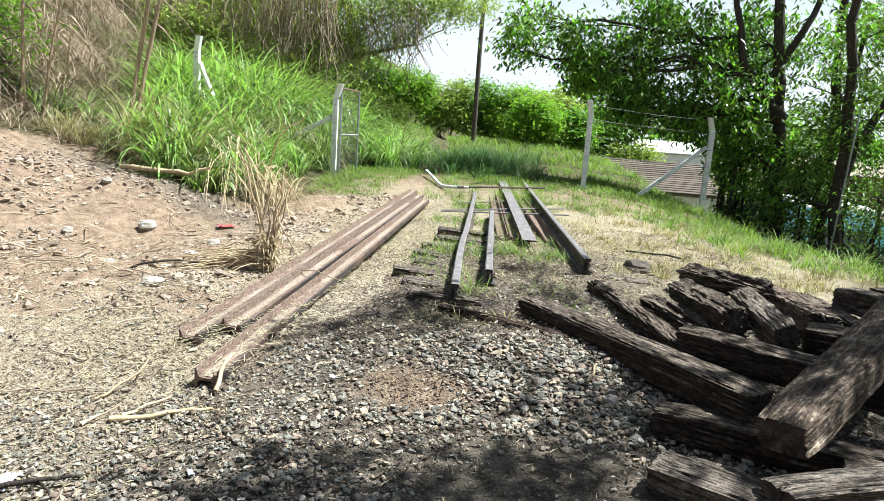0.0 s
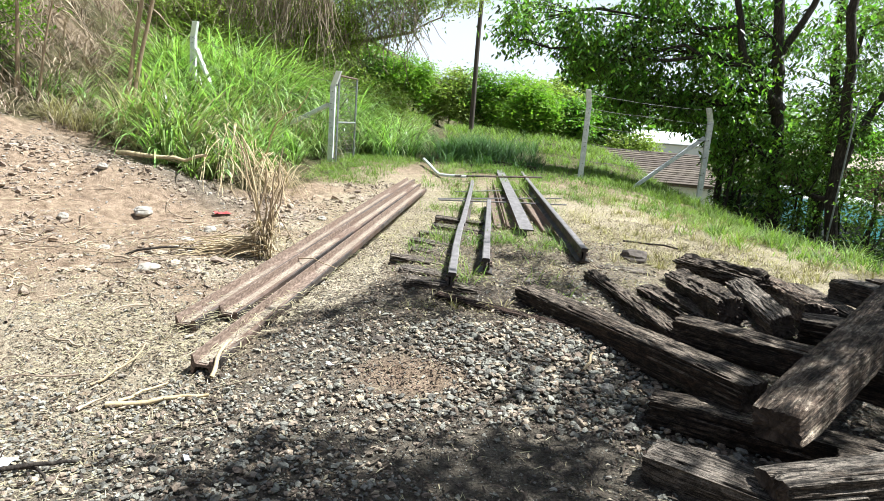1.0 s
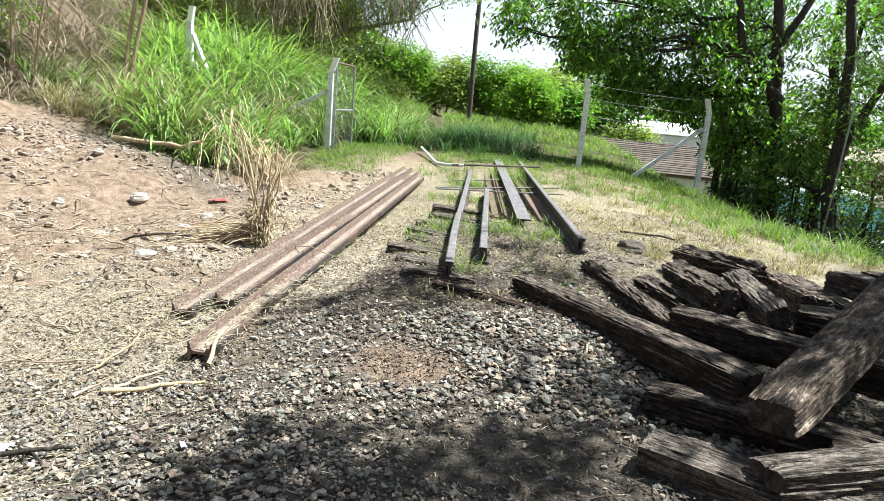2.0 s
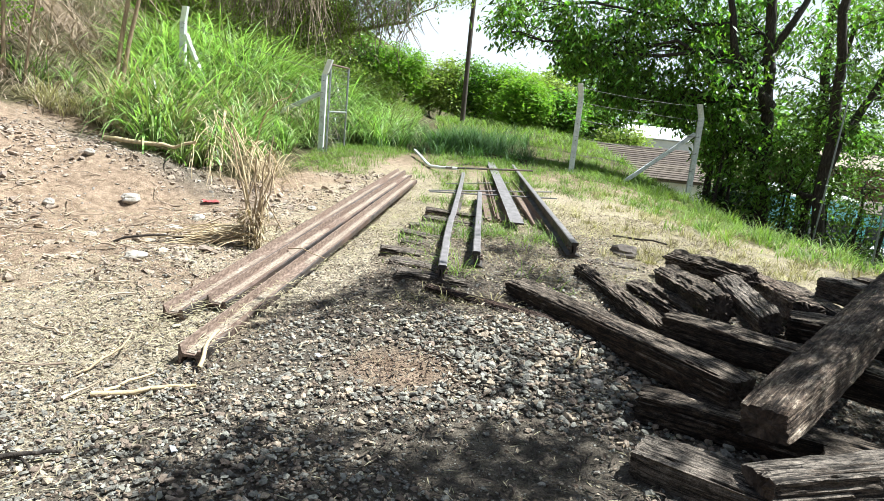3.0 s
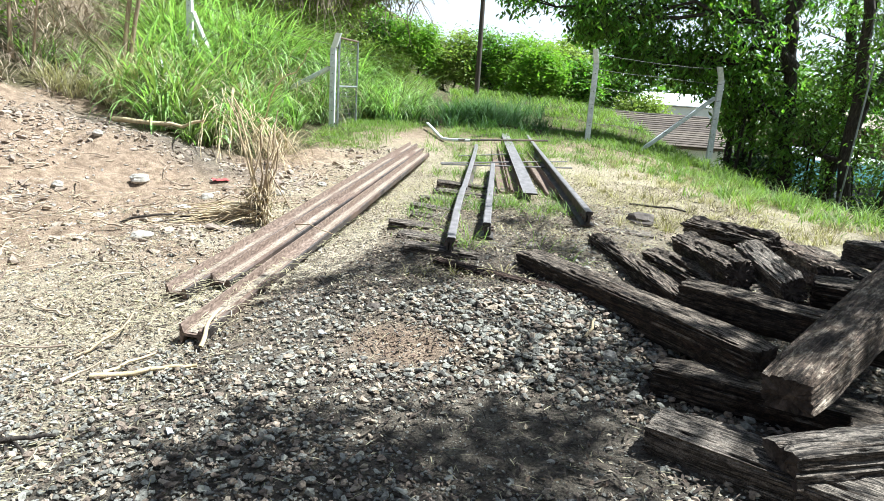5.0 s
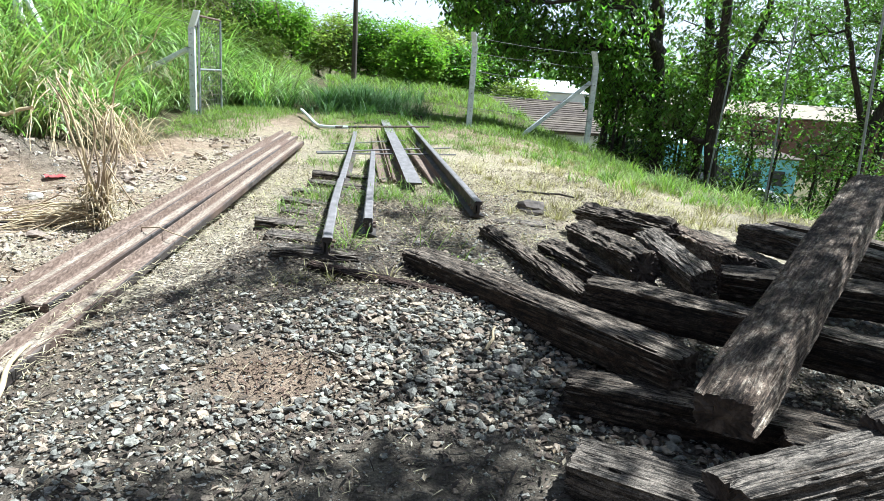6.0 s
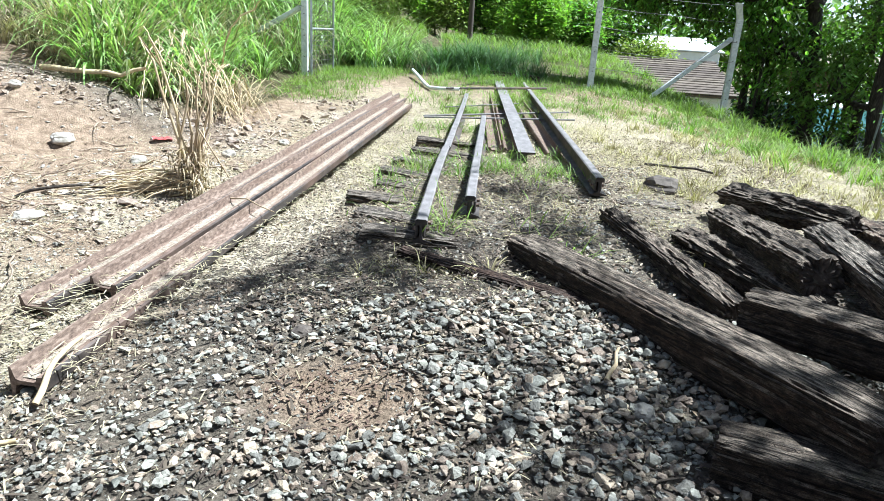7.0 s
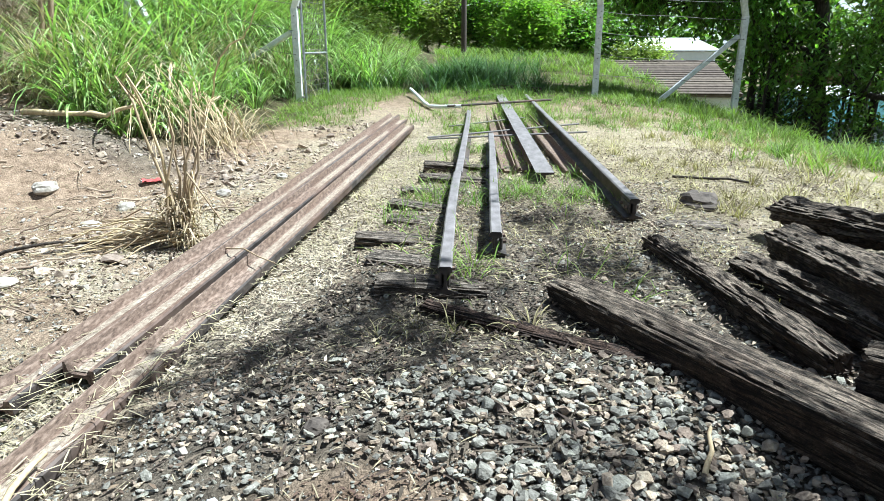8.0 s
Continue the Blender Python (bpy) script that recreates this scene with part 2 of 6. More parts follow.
M_POLE = mat("creosoted_pole", [(0.05, 0.04, 0.032), (0.13, 0.105, 0.085)], 8, 0.85, 0.4, stretch=(6, 6, 0.5))
M_PVC = mat("weathered_white_pipe", [(0.55, 0.57, 0.55), (0.74, 0.76, 0.74)], 15, 0.5, 0.1)
M_BARK = mat("dark_bark", [(0.012, 0.009, 0.007), (0.04, 0.031, 0.024), (0.085, 0.068, 0.052)], 12, 0.9, 0.9, stretch=(3, 3, 0.6))
M_BARKPALE = mat("pale_bark", [(0.22, 0.15, 0.09), (0.44, 0.33, 0.22)], 12, 0.9, 0.6, stretch=(4, 4, 0.5))
M_LEAF = mat("broad_leaf", [(0.035, 0.085, 0.012), (0.23, 0.35, 0.055)], 5, 0.34, 0.0, vary=0.85, island=True, through_light=0.55, spec=0.6)
# leaf green darkened to hold the shade under the crowns in its colour
M_LEAFSHADE = mat("shade_dark_leaf", [(0.012, 0.03, 0.008), (0.045, 0.085, 0.02)], 4, 0.5, 0.0, vary=0.6, island=True, through_light=0.25)
M_LEAFDARK = mat("olive_leaf", [(0.18, 0.22, 0.06), (0.36, 0.40, 0.13)], 3, 0.6, 0.0, vary=0.5, island=True, through_light=0.5)
M_LEAFMID = mat("mid_green_leaf", [(0.04, 0.08, 0.014), (0.19, 0.28, 0.055)], 4, 0.45, 0.0, vary=0.7, island=True, through_light=0.4)
M_LEAFLIGHT = mat("lime_leaf", [(0.13, 0.23, 0.028), (0.27, 0.39, 0.06)], 3, 0.55, 0.0, vary=0.35, island=True, through_light=0.5)
M_GRASS = mat("tall_green_grass", [(0.06, 0.13, 0.022), (0.42, 0.51, 0.19)], 4.0, 0.35, 0.0, vary=0.8, island=True, through_light=0.35, spec=0.5)
# darker copy of the verge grass; tree shade at the track end is in its colour
M_SHADEGRASS = mat("shade_dark_grass", [(0.035, 0.085, 0.024), (0.10, 0.17, 0.05)], 2.0, 0.6, 0.0, vary=0.4, island=True, through_light=0.3)
M_GRASSDRY = mat("dry_straw", [(0.30, 0.25, 0.15), (0.52, 0.455, 0.30)], 3, 0.8, 0.0, vary=0.3, island=True, through_light=0.2)
M_VERGE = mat("short_green_grass", [(0.08, 0.14, 0.02), (0.25, 0.31, 0.08)], 1.2, 0.6, 0.0, vary=0.55, island=True, through_light=0.4)
M_DRYVERGE = mat("dry_verge_straw", [(0.16, 0.13, 0.06), (0.48, 0.41, 0.24)], 3, 0.8, 0.0, vary=0.5, island=True, through_light=0.2)
M_DRYLEAF = mat("fallen_dry_leaf", [(0.23, 0.175, 0.115), (0.53, 0.455, 0.335)], 9, 0.85, 0.0, vary=0.4, island=True)
M_BROWNLEAF = mat("fallen_brown_leaf", [(0.06, 0.042, 0.028), (0.19, 0.135, 0.09)], 9, 0.85, 0.0, vary=0.5, island=True)
M_DEADSTEM = mat("dead_stem", [(0.24, 0.175, 0.105), (0.5, 0.40, 0.26)], 3, 0.8, 0.0, vary=0.4, island=True, through_light=0.1)
M_VINE = mat("dead_vine", [(0.15, 0.105, 0.072), (0.48, 0.38, 0.275)], 6, 0.9, 0.0, vary=0.35, island=True)
M_STALK = mat("dead_stalk", [(0.3, 0.21, 0.11), (0.55, 0.44, 0.28)], 8, 0.85, 0.2, stretch=(3, 3, 0.6), vary=0.25)
M_RED = mat("faded_red_cloth", [(0.30, 0.04, 0.04), (0.46, 0.11, 0.10)], 20, 0.9, 0.4)
M_LITTER = mat("grey_plastic_scrap", [(0.45, 0.46, 0.48), (0.7, 0.71, 0.73)], 20, 0.5, 0.2)

# ---- ground form ----


def sstep(a, b, x):
    u = np.clip((x - a) / (b - a), 0, 1)
    return u * u * (3 - 2 * u)


def vnoise(x, y, seed=0):
    """Smooth value noise on a unit lattice, -1 to 1."""
    xi, yi = np.floor(x), np.floor(y)
    fx, fy = x - xi, y - yi
    fx, fy = fx * fx * (3 - 2 * fx), fy * fy * (3 - 2 * fy)

    def h(a, b):
        v = np.sin(a * 127.1 + b * 311.7 + seed * 74.7) * 43758.5453
        return 2 * (v - np.floor(v)) - 1
    return (h(xi, yi) * (1 - fx) + h(xi + 1, yi) * fx) * (1 - fy) + (h(xi, yi + 1) * (1 - fx) + h(xi + 1, yi + 1) * fx) * fy


def foot(y):
    """x of the bank's foot."""
    return -4.0 - 0.55 * np.clip(9 - y, 0, 30)


def crest(y):
    """x of the edge where the ground falls to the street below."""
    return 4.8 - 0.04 * (np.clip(y, 4, 40) - 9)


def G(x, y, fine=True):
    """Height of the ground."""
    x, y = np.asarray(x, float), np.asarray(y, float)
    z = 0.30 * sstep(9, 17, y) + 0.55 * sstep(16, 31, y)
    z = z - 0.13 * sstep(4.3, 3.1, y)
    z = z - (0.19 - 0.11 * sstep(4.3, 3.1, y)) * sstep(-0.7, -1.9, x) * sstep(14, 8, y)
    d = foot(y) - x
    z = z + np.where(d > 0, 0.24 * np.clip(d, 0, 4.5) + 0.85 * np.clip(d - 4.5, 0, 10), 0) * sstep(-2, 4, y)
    e = x - crest(y)
    z = z - 0.48 * sstep(1.5, 5, x) * sstep(8, 14, y)
    z = z - np.where(e > 0, 0.6 * np.clip(e, 0, 7), 0) * sstep(3, 8, y)
    z = z + 0.08 * vnoise(x * 0.7, y * 0.7, 3) * sstep(0.5, 3, np.abs(x + 0.2))
    # the raised track bed
    z = z + 0.06 * sstep(4.7, 5.3, y) * sstep(9.0, 7.0, y) * sstep(-1.25, -0.85, x) * sstep(1.5, 0.9, x)
    # a low heap of ballast where the track was lifted
    z = z + 0.06 * np.exp(-((x - 0.25) / 0.8) ** 2 - ((y - 4.2) / 0.5) ** 2)
    # earth lip under the edge of the grass
    z = z + 0.16 * sstep(-0.1, 0.3, y - 10.15 - 0.29 * (-4.2 - x)) * sstep(-4.1, -4.8, x) * sstep(-8.2, -7.6, x)
    # dug earth at the foot of the bank
    z = z + 0.22 * np.exp(-((x + 5.0) / 1.3) ** 2 - ((y - 9.0) / 0.8) ** 2)
    if fine:
        z = z + (0.045 * vnoise(x * 3.1, y * 3.1, 8) + 0.02 * vnoise(x * 7.3, y * 7.3, 18)) * sstep(-2.3, -3.2, x) + 0.012 * vnoise(x * 5, y * 5, 1) + 0.006 * vnoise(x * 13, y * 13, 2)
    return z


def g(x, y):
    return float(G(x, y))


def mesh_fast(name, verts, faces):
    """A mesh from numpy arrays; faces all have the same number of corners."""
    me = bpy.data.meshes.new(name)
    verts, faces = np.asarray(verts, np.float32), np.asarray(faces, np.int32)
    k = faces.shape[1]
    me.vertices.add(len(verts))
    me.vertices.foreach_set("co", verts.ravel())
    me.loops.add(faces.size)
    me.loops.foreach_set("vertex_index", faces.ravel())
    me.polygons.add(len(faces))
    me.polygons.foreach_set("loop_start", np.arange(len(faces), dtype=np.int32) * k)
    me.update(calc_edges=True)
    me.polygons.foreach_set("use_smooth", np.zeros(len(faces), bool))
    return me


def smooth(me, on=True):
    me.polygons.foreach_set("use_smooth", np.full(len(me.polygons), on))
    return me


def part(name, data, material, parent=None, label="", m=None):
    """One mesh object, from a bmesh or a mesh, under a thing or a part."""
    if isinstance(data, bmesh.types.BMesh):
        me = bpy.data.meshes.new(name)
        data.to_mesh(me)
        data.free()
    else:
        me = data
    if material and not me.materials:
        me.materials.append(material)
    ob = new(name, me)
    if parent:
        ob.parent = parent
    if m is not None:
        ob.matrix_basis = m
    if label:
        ob["label"] = label
    return ob


def empty(name, m=None):
    ob = new(name)
    if m is not None:
        ob.matrix_basis = m
    return ob


def axis(a, b, steps, c, d):
    inner = list(np.arange(a, b + 1e-6, steps))
    lo, hi = [], []
    s, v = steps, a
    while v > c:
        s *= 1.22
        v -= s
        lo.append(v)
    s, v = steps, b
    while v < d:
        s *= 1.22
        v += s
        hi.append(v)
    return np.array(lo[::-1] + inner + hi)


def straw_strip(x, y, w):
    """Where chaff and straw cover the earth between the rails on their sides and the track bed."""
    return sstep(-0.25, 0.3, y - 5.4 - 2.2 * (x + 0.9) + w) * sstep(-0.72, -0.98, x + 0.3 * w) * sstep(-2.4, -1.9, x) * sstep(13, 11.5, y)


def make_ground():
    xs, ys = axis(-7, 6.5, 0.075, -1500, 1500), axis(0.8, 15, 0.08, -1500, 1500)
    X, Y = np.meshgrid(xs, ys)
    Z = G(X, Y)
    v = np.stack([X.ravel(), Y.ravel(), Z.ravel()], 1)
    nx, ny = len(xs), len(ys)
    i = (np.arange(ny - 1)[:, None] * nx + np.arange(nx - 1)[None, :]).ravel()
    f = np.stack([i, i + 1, i + nx + 1, i + nx], 1)
    me = smooth(mesh_fast("ground", v, f))
    x, y = v[:, 0], v[:, 1]
    w = 0.25 * vnoise(x * 2, y * 2, 5) + 0.15 * vnoise(x * 6, y * 6, 6)
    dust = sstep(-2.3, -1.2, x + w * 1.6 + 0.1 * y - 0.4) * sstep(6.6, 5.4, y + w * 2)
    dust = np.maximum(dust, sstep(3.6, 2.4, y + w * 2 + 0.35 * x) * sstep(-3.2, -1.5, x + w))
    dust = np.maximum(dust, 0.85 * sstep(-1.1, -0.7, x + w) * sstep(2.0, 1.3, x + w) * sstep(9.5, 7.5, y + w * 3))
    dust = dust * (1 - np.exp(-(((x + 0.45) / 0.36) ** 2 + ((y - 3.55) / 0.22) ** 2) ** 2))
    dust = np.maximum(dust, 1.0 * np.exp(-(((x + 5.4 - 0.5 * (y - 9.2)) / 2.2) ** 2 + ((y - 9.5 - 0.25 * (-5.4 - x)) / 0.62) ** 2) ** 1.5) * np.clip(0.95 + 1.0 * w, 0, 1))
    straw = (1 - 0.8 * sstep(-1.1, -0.7, x + w) * sstep(2.0, 1.3, x + w) * sstep(9.5, 7.5, y + w * 3)) * sstep(-3.4, -2.2, x + w * 2) * sstep(5.0, 6.2, y + w * 2) * sstep(15, 11, y)
    strip = straw_strip(x, y, w)
    dust, straw = dust * (1 - strip), np.maximum(straw, strip)
    straw = np.maximum(straw, sstep(5.2, 4.2, y + w * 2) * sstep(-1.4, -2.2, x + w) * 0.75)
    hum = np.maximum(sstep(-0.3, 0.4, y - np.where(x < -7.5, 10.96 - 2.0 * (-7.5 - x), np.where(x < -4.2, 10.0 + 0.29 * (-4.2 - x), 10.0 + (x + 4.2) * 3.5)) + w) * (x < -3.3), sstep(13, 17, y + w * 3))
    hum = hum * (1 - 0.6 * sstep(0.1, 0.5, vnoise(x * 0.9, y * 0.9, 9) + w) * sstep(-8.4, -9.0, x) * sstep(30, 20, y))
    hum = np.maximum(hum, sstep(3.0, 5.0, x + w * 2) * 0.9)
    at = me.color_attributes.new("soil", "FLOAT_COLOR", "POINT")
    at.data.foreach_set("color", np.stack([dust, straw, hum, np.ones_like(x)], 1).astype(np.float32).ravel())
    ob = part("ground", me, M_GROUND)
    tagged(ob, "bare earth track bed, dirt and straw-strewn ground", "ground", kind="structure")


make_ground()

# ---- scatter helpers ----
rng = np.random.default_rng(7)


def rot_random(n):
    q = rng.normal(size=(n, 4))
    q /= np.linalg.norm(q, axis=1)[:, None]
    w, x, y, z = q.T
    return np.stack([np.stack([1 - 2 * (y * y + z * z), 2 * (x * y - z * w), 2 * (x * z + y * w)], 1),
                     np.stack([2 * (x * y + z * w), 1 - 2 * (x * x + z * z), 2 * (y * z - x * w)], 1),
                     np.stack([2 * (x * z - y * w), 2 * (y * z + x * w), 1 - 2 * (x * x + y * y)], 1)], 1)


def stone_forms(k, points=14):
    forms = []
    for _ in range(k):
        bm = bmesh.new()
        p = rng.normal(size=(points, 3))
        p /= np.linalg.norm(p, axis=1)[:, None]
        p *= np.array([1.0, rng.uniform(0.55, 0.9), rng.uniform(0.45, 0.8)]) * rng.uniform(0.8, 1.12, (points, 1))
        for q in p:
            bm.verts.new(q)
        r = bmesh.ops.convex_hull(bm, input=bm.verts)
        bmesh.ops.delete(bm, geom=[e for e in r["geom_interior"] if isinstance(e, bmesh.types.BMVert)], context="VERTS")
        bmesh.ops.triangulate(bm, faces=bm.faces)
        bm.verts.index_update()
        forms.append((np.array([v.co[:] for v in bm.verts]), np.array([[v.index for v in f.verts] for f in bm.faces])))
        bm.free()
    return forms


FORMS = stone_forms(18)
SMALL = stone_forms(12, 8)


def stones(name, xy, size, material, sink=0.25, lift=None, forms=None):
    n = len(xy)
    z = G(xy[:, 0], xy[:, 1]) if lift is None else lift
    R = rot_random(n)
    forms = forms or FORMS
    kind = rng.integers(0, len(forms), n)
    V, F, base = [], [], 0
    for k, (fv, ff) in enumerate(forms):
        idx = np.nonzero(kind == k)[0]
        if not len(idx):
            continue
        p = np.einsum("nij,vj->nvi", R[idx], fv) * size[idx, None, None]
        p[:, :, 2] *= 0.62
        p += np.stack([xy[idx, 0], xy[idx, 1], z[idx] + size[idx] * (0.46 - sink)], 1)[:, None, :]
        V.append(p.reshape(-1, 3))
        F.append((ff[None] + (base + np.arange(len(idx)) * len(fv))[:, None, None]).reshape(-1, 3))
        base += len(idx) * len(fv)
    return part(name, mesh_fast(name, np.concatenate(V), np.concatenate(F)), material)


def blades(name, root, heading, length, lean, width, material, seg=4, droop=1.0):
    """Grass: one curved, tapering strip a blade. lean: first tilt from upright; droop: how far it bows over."""
    n = len(root)
    t = np.linspace(0, 1, seg + 1)
    d = np.stack([np.cos(heading), np.sin(heading)], 1)
    side = np.stack([-d[:, 1], d[:, 0], np.zeros(n)], 1)
    p = np.array(root, float)
    pts = [p.copy()]
    for k in range(seg):
        a = lean + droop * (t[k + 1] ** 1.5)
        step = (length / seg)[:, None]
        p = p + step * np.concatenate([d * np.sin(a)[:, None], np.cos(a)[:, None]], 1)
        pts.append(p.copy())
    V = np.zeros((n, 2 * seg + 1, 3))
    for k in range(seg):
        w = (width * (1 - t[k] ** 2 * 0.7) * (0.6 if k == 0 else 1))[:, None] * side * 0.5
        V[:, 2 * k], V[:, 2 * k + 1] = pts[k] - w, pts[k] + w
    V[:, 2 * seg] = pts[seg]
    f = []
    for k in range(seg - 1):
        f += [[2 * k, 2 * k + 1, 2 * k + 3], [2 * k, 2 * k + 3, 2 * k + 2]]
    f.append([2 * seg - 2, 2 * seg - 1, 2 * seg])
    F = (np.array(f)[None] + (np.arange(n) * (2 * seg + 1))[:, None, None]).reshape(-1, 3)
    return part(name, mesh_fast(name, V.reshape(-1, 3), F), material)


def leaf_mesh(name, pos, size, hang=0.5, narrow=0.42):
    """Leaves: a rhombus folded along its midrib, size long, tips turned down by hang."""
    n = len(pos)
    a = rng.uniform(0, 2 * math.pi, n)
    d = np.stack([np.cos(a), np.sin(a), -hang + rng.normal(0, 0.45, n)], 1)
    d /= np.linalg.norm(d, axis=1)[:, None]
    s = np.cross(d, np.stack([rng.normal(0, 0.5, n), rng.normal(0, 0.5, n), np.ones(n)], 1))
    s /= np.linalg.norm(s, axis=1)[:, None] + 1e-6
    up = np.cross(s, d)
    L = size[:, None]
    V = np.zeros((n, 4, 3))
    V[:, 0] = pos
    V[:, 2] = pos + d * L
    V[:, 1] = pos + d * L * 0.45 + s * L * narrow * 0.5 + up * L * 0.07
    V[:, 3] = pos + d * L * 0.45 - s * L * narrow * 0.5 + up * L * 0.07
    F = (np.array([[0, 1, 2], [0, 2, 3]])[None] + (np.arange(n) * 4)[:, None, None]).reshape(-1, 3)
    return mesh_fast(name, V.reshape(-1, 3), F)


def tube_arrays(path, radii, sides=7):
    path, radii = np.asarray(path, float), np.asarray(radii, float)
    tan = np.gradient(path, axis=0)
    tan /= np.linalg.norm(tan, axis=1)[:, None] + 1e-9
    ref = np.array([0.31, 0.95, 0.05]) if abs(tan[0][2]) > 0.8 else np.array([0.05, 0.02, 1.0])
    u = np.cross(tan, ref)
    u /= np.linalg.norm(u, axis=1)[:, None] + 1e-9
    v = np.cross(tan, u)
    a = np.linspace(0, 2 * math.pi, sides, endpoint=False)
    ring = np.cos(a)[None, :, None] * u[:, None] + np.sin(a)[None, :, None] * v[:, None]
    V = (path[:, None] + ring * radii[:, None, None]).reshape(-1, 3)
    F = []
    for i in range(len(path) - 1):
        for j in range(sides):
            k = (j + 1) % sides
            F.append([i * sides + j, i * sides + k, (i + 1) * sides + k, (i + 1) * sides + j])
    return V, np.array(F)


def tubes(name, runs, sides=6):
    """Many tapered tubes as one mesh. runs: (path, radii)."""
    V, F, base = [], [], 0
    for path, radii in runs:
        v, f = tube_arrays(path, radii, sides)
        V.append(v)
        F.append(f + base)
        base += len(v)
    return smooth(mesh_fast(name, np.concatenate(V), np.concatenate(F)))


def bend(a, b, n=8, wob=0.1, sag=0.0):
    a, b = np.asarray(a, float), np.asarray(b, float)
    t = np.linspace(0, 1, n)[:, None]
    p = a + (b - a) * t
    w = rng.normal(0, 1, (n, 3)).cumsum(0)
    w -= w[0] + (w[-1] - w[0]) * t
    p += w * wob * np.linalg.norm(b - a) * 0.12
    p[:, 2] -= (sag * 4 * t * (1 - t))[:, 0]
    return p


def tree(name, stems, blobs, leaf, material, bark, label, category="tree", group="", hang=0.5, narrow=0.42, clump=0.28, per=26, twig=0.012, dense=2.4):
    """A tree. stems: (path points, base radius, tip radius). blobs: crown masses (centre, radii, clumps). Limbs grow from the stems into the masses,
    twigs end in clumps of leaves."""
    runs, ends, per = [], [], int(per * dense)
    for pts, r0, r1 in stems:
        pts = np.asarray(pts, float)
        wob = 0.02 if category == "sapling" else 0.12
        dense = np.concatenate([bend(pts[i], pts[i + 1], 7, wob)[(0 if i == 0 else 1):] for i in range(len(pts) - 1)])
        rad = np.linspace(r0, r1, len(dense)) * (1 + 0.5 * np.exp(-np.arange(len(dense)) * 0.9))
        runs.append((dense, rad))
        ends.append((dense, rad))
    pos = []
    for c, r, k in blobs:
        c, r = np.asarray(c, float), np.asarray(r, float)
        # a limb into the mass from the nearest stem point lower than it
        best = min(((np.linalg.norm(q - c) + 2.0 * max(0, q[2] - c[2]), q, rr) for dn, rad in ends for q, rr in zip(dn, rad)), key=lambda e: e[0])
        limb = bend(best[1], c, 8, 0.25)
        runs.append((limb, np.linspace(best[2] * 0.6, max(0.02, best[2] * 0.22), 8)))
        u = rng.normal(size=(k, 3))
        u /= np.linalg.norm(u, axis=1)[:, None]
        q = c + u * (rng.uniform(0.15, 1, (k, 1)) ** 0.5) * r
        for p in q[: max(4, k // 4)]:
            s = limb[rng.integers(3, 8)]
            runs.append((bend(s, p, 5, 0.3), np.linspace(max(0.012, best[2] * 0.2), twig * 0.5, 5)))
        cl = np.repeat(q, per, 0) + rng.normal(0, clump, (k * per, 3)) * np.array([1, 1, 0.7])
        pos.append(cl)
    pos = np.concatenate(pos)
    root = empty(name)
    part("trunk", tubes("trunk", runs), bark, root)
    part("crown", leaf_mesh("crown", pos, rng.uniform(0.65, 1.25, len(pos)) * leaf, hang, narrow), material, root)
    tagged(root, label, category, group)
    return root


def rod_bm(p0, p1, r, sides=8):
    bm = bmesh.new()
    p0, p1 = Vector(p0), Vector(p1)
    L = (p1 - p0).length
    bmesh.ops.create_cone(bm, cap_ends=True, segments=sides, radius1=r, radius2=r, depth=L)
    m = Matrix.Translation((p0 + p1) / 2) @ (p1 - p0).to_track_quat("Z", "Y").to_matrix().to_4x4()
    bmesh.ops.transform(bm, matrix=m, verts=bm.verts)
    return bm


def box_bm(size, at=(0, 0, 0), bevel=0.01, m=None):
    bm = bmesh.new()
    bmesh.ops.create_cube(bm, size=1.0)
    bmesh.ops.scale(bm, vec=size, verts=bm.verts)
    if bevel:
        bmesh.ops.bevel(bm, geom=list(bm.edges), offset=bevel, segments=1, affect="EDGES")
    bmesh.ops.transform(bm, matrix=Matrix.Translation(at) @ (m or Matrix()), verts=bm.verts)
    return bm


# ---- rails ----
PROFILE = [(-0.065, 0), (0.065, 0), (0.065, 0.010), (0.014, 0.026), (0.0085, 0.044), (0.0085, 0.102), (0.015, 0.110), (0.034, 0.115),
           (0.035, 0.138), (0.026, 0.147), (-0.026, 0.147), (-0.035, 0.138), (-0.034, 0.115), (-0.015, 0.110), (-0.0085, 0.102), (-0.0085, 0.044), (-0.014, 0.026), (-0.065, 0.010)]
BEAM = [(-0.075, 0), (0.075, 0), (0.075, 0.012), (0.008, 0.018), (0.008, 0.142), (0.085, 0.148), (0.085, 0.166), (-0.085, 0.166), (-0.085, 0.148), (-0.008, 0.142), (-0.008, 0.018), (-0.075, 0.012)]

SIDE = [(-0.065, 0), (0.065, 0), (0.065, 0.010), (0.014, 0.026), (0.0085, 0.044), (0.0085, 0.102), (0.015, 0.110), (0.034, 0.115), (0.035, 0.138), (0.026, 0.147), (-0.026, 0.147), (-0.035, 0.138),
        (-0.034, 0.115), (-0.015, 0.110), (-0.0095, 0.102), (-0.0105, 0.044), (-0.016, 0.024), (-0.065, 0.011)]


M_RAILTOP = mat("rubbed_rail_head", [(0.13, 0.115, 0.11), (0.29, 0.262, 0.255)], 14, 0.5, 0.2, metal=0.25, stretch=(1, 0.4, 1))
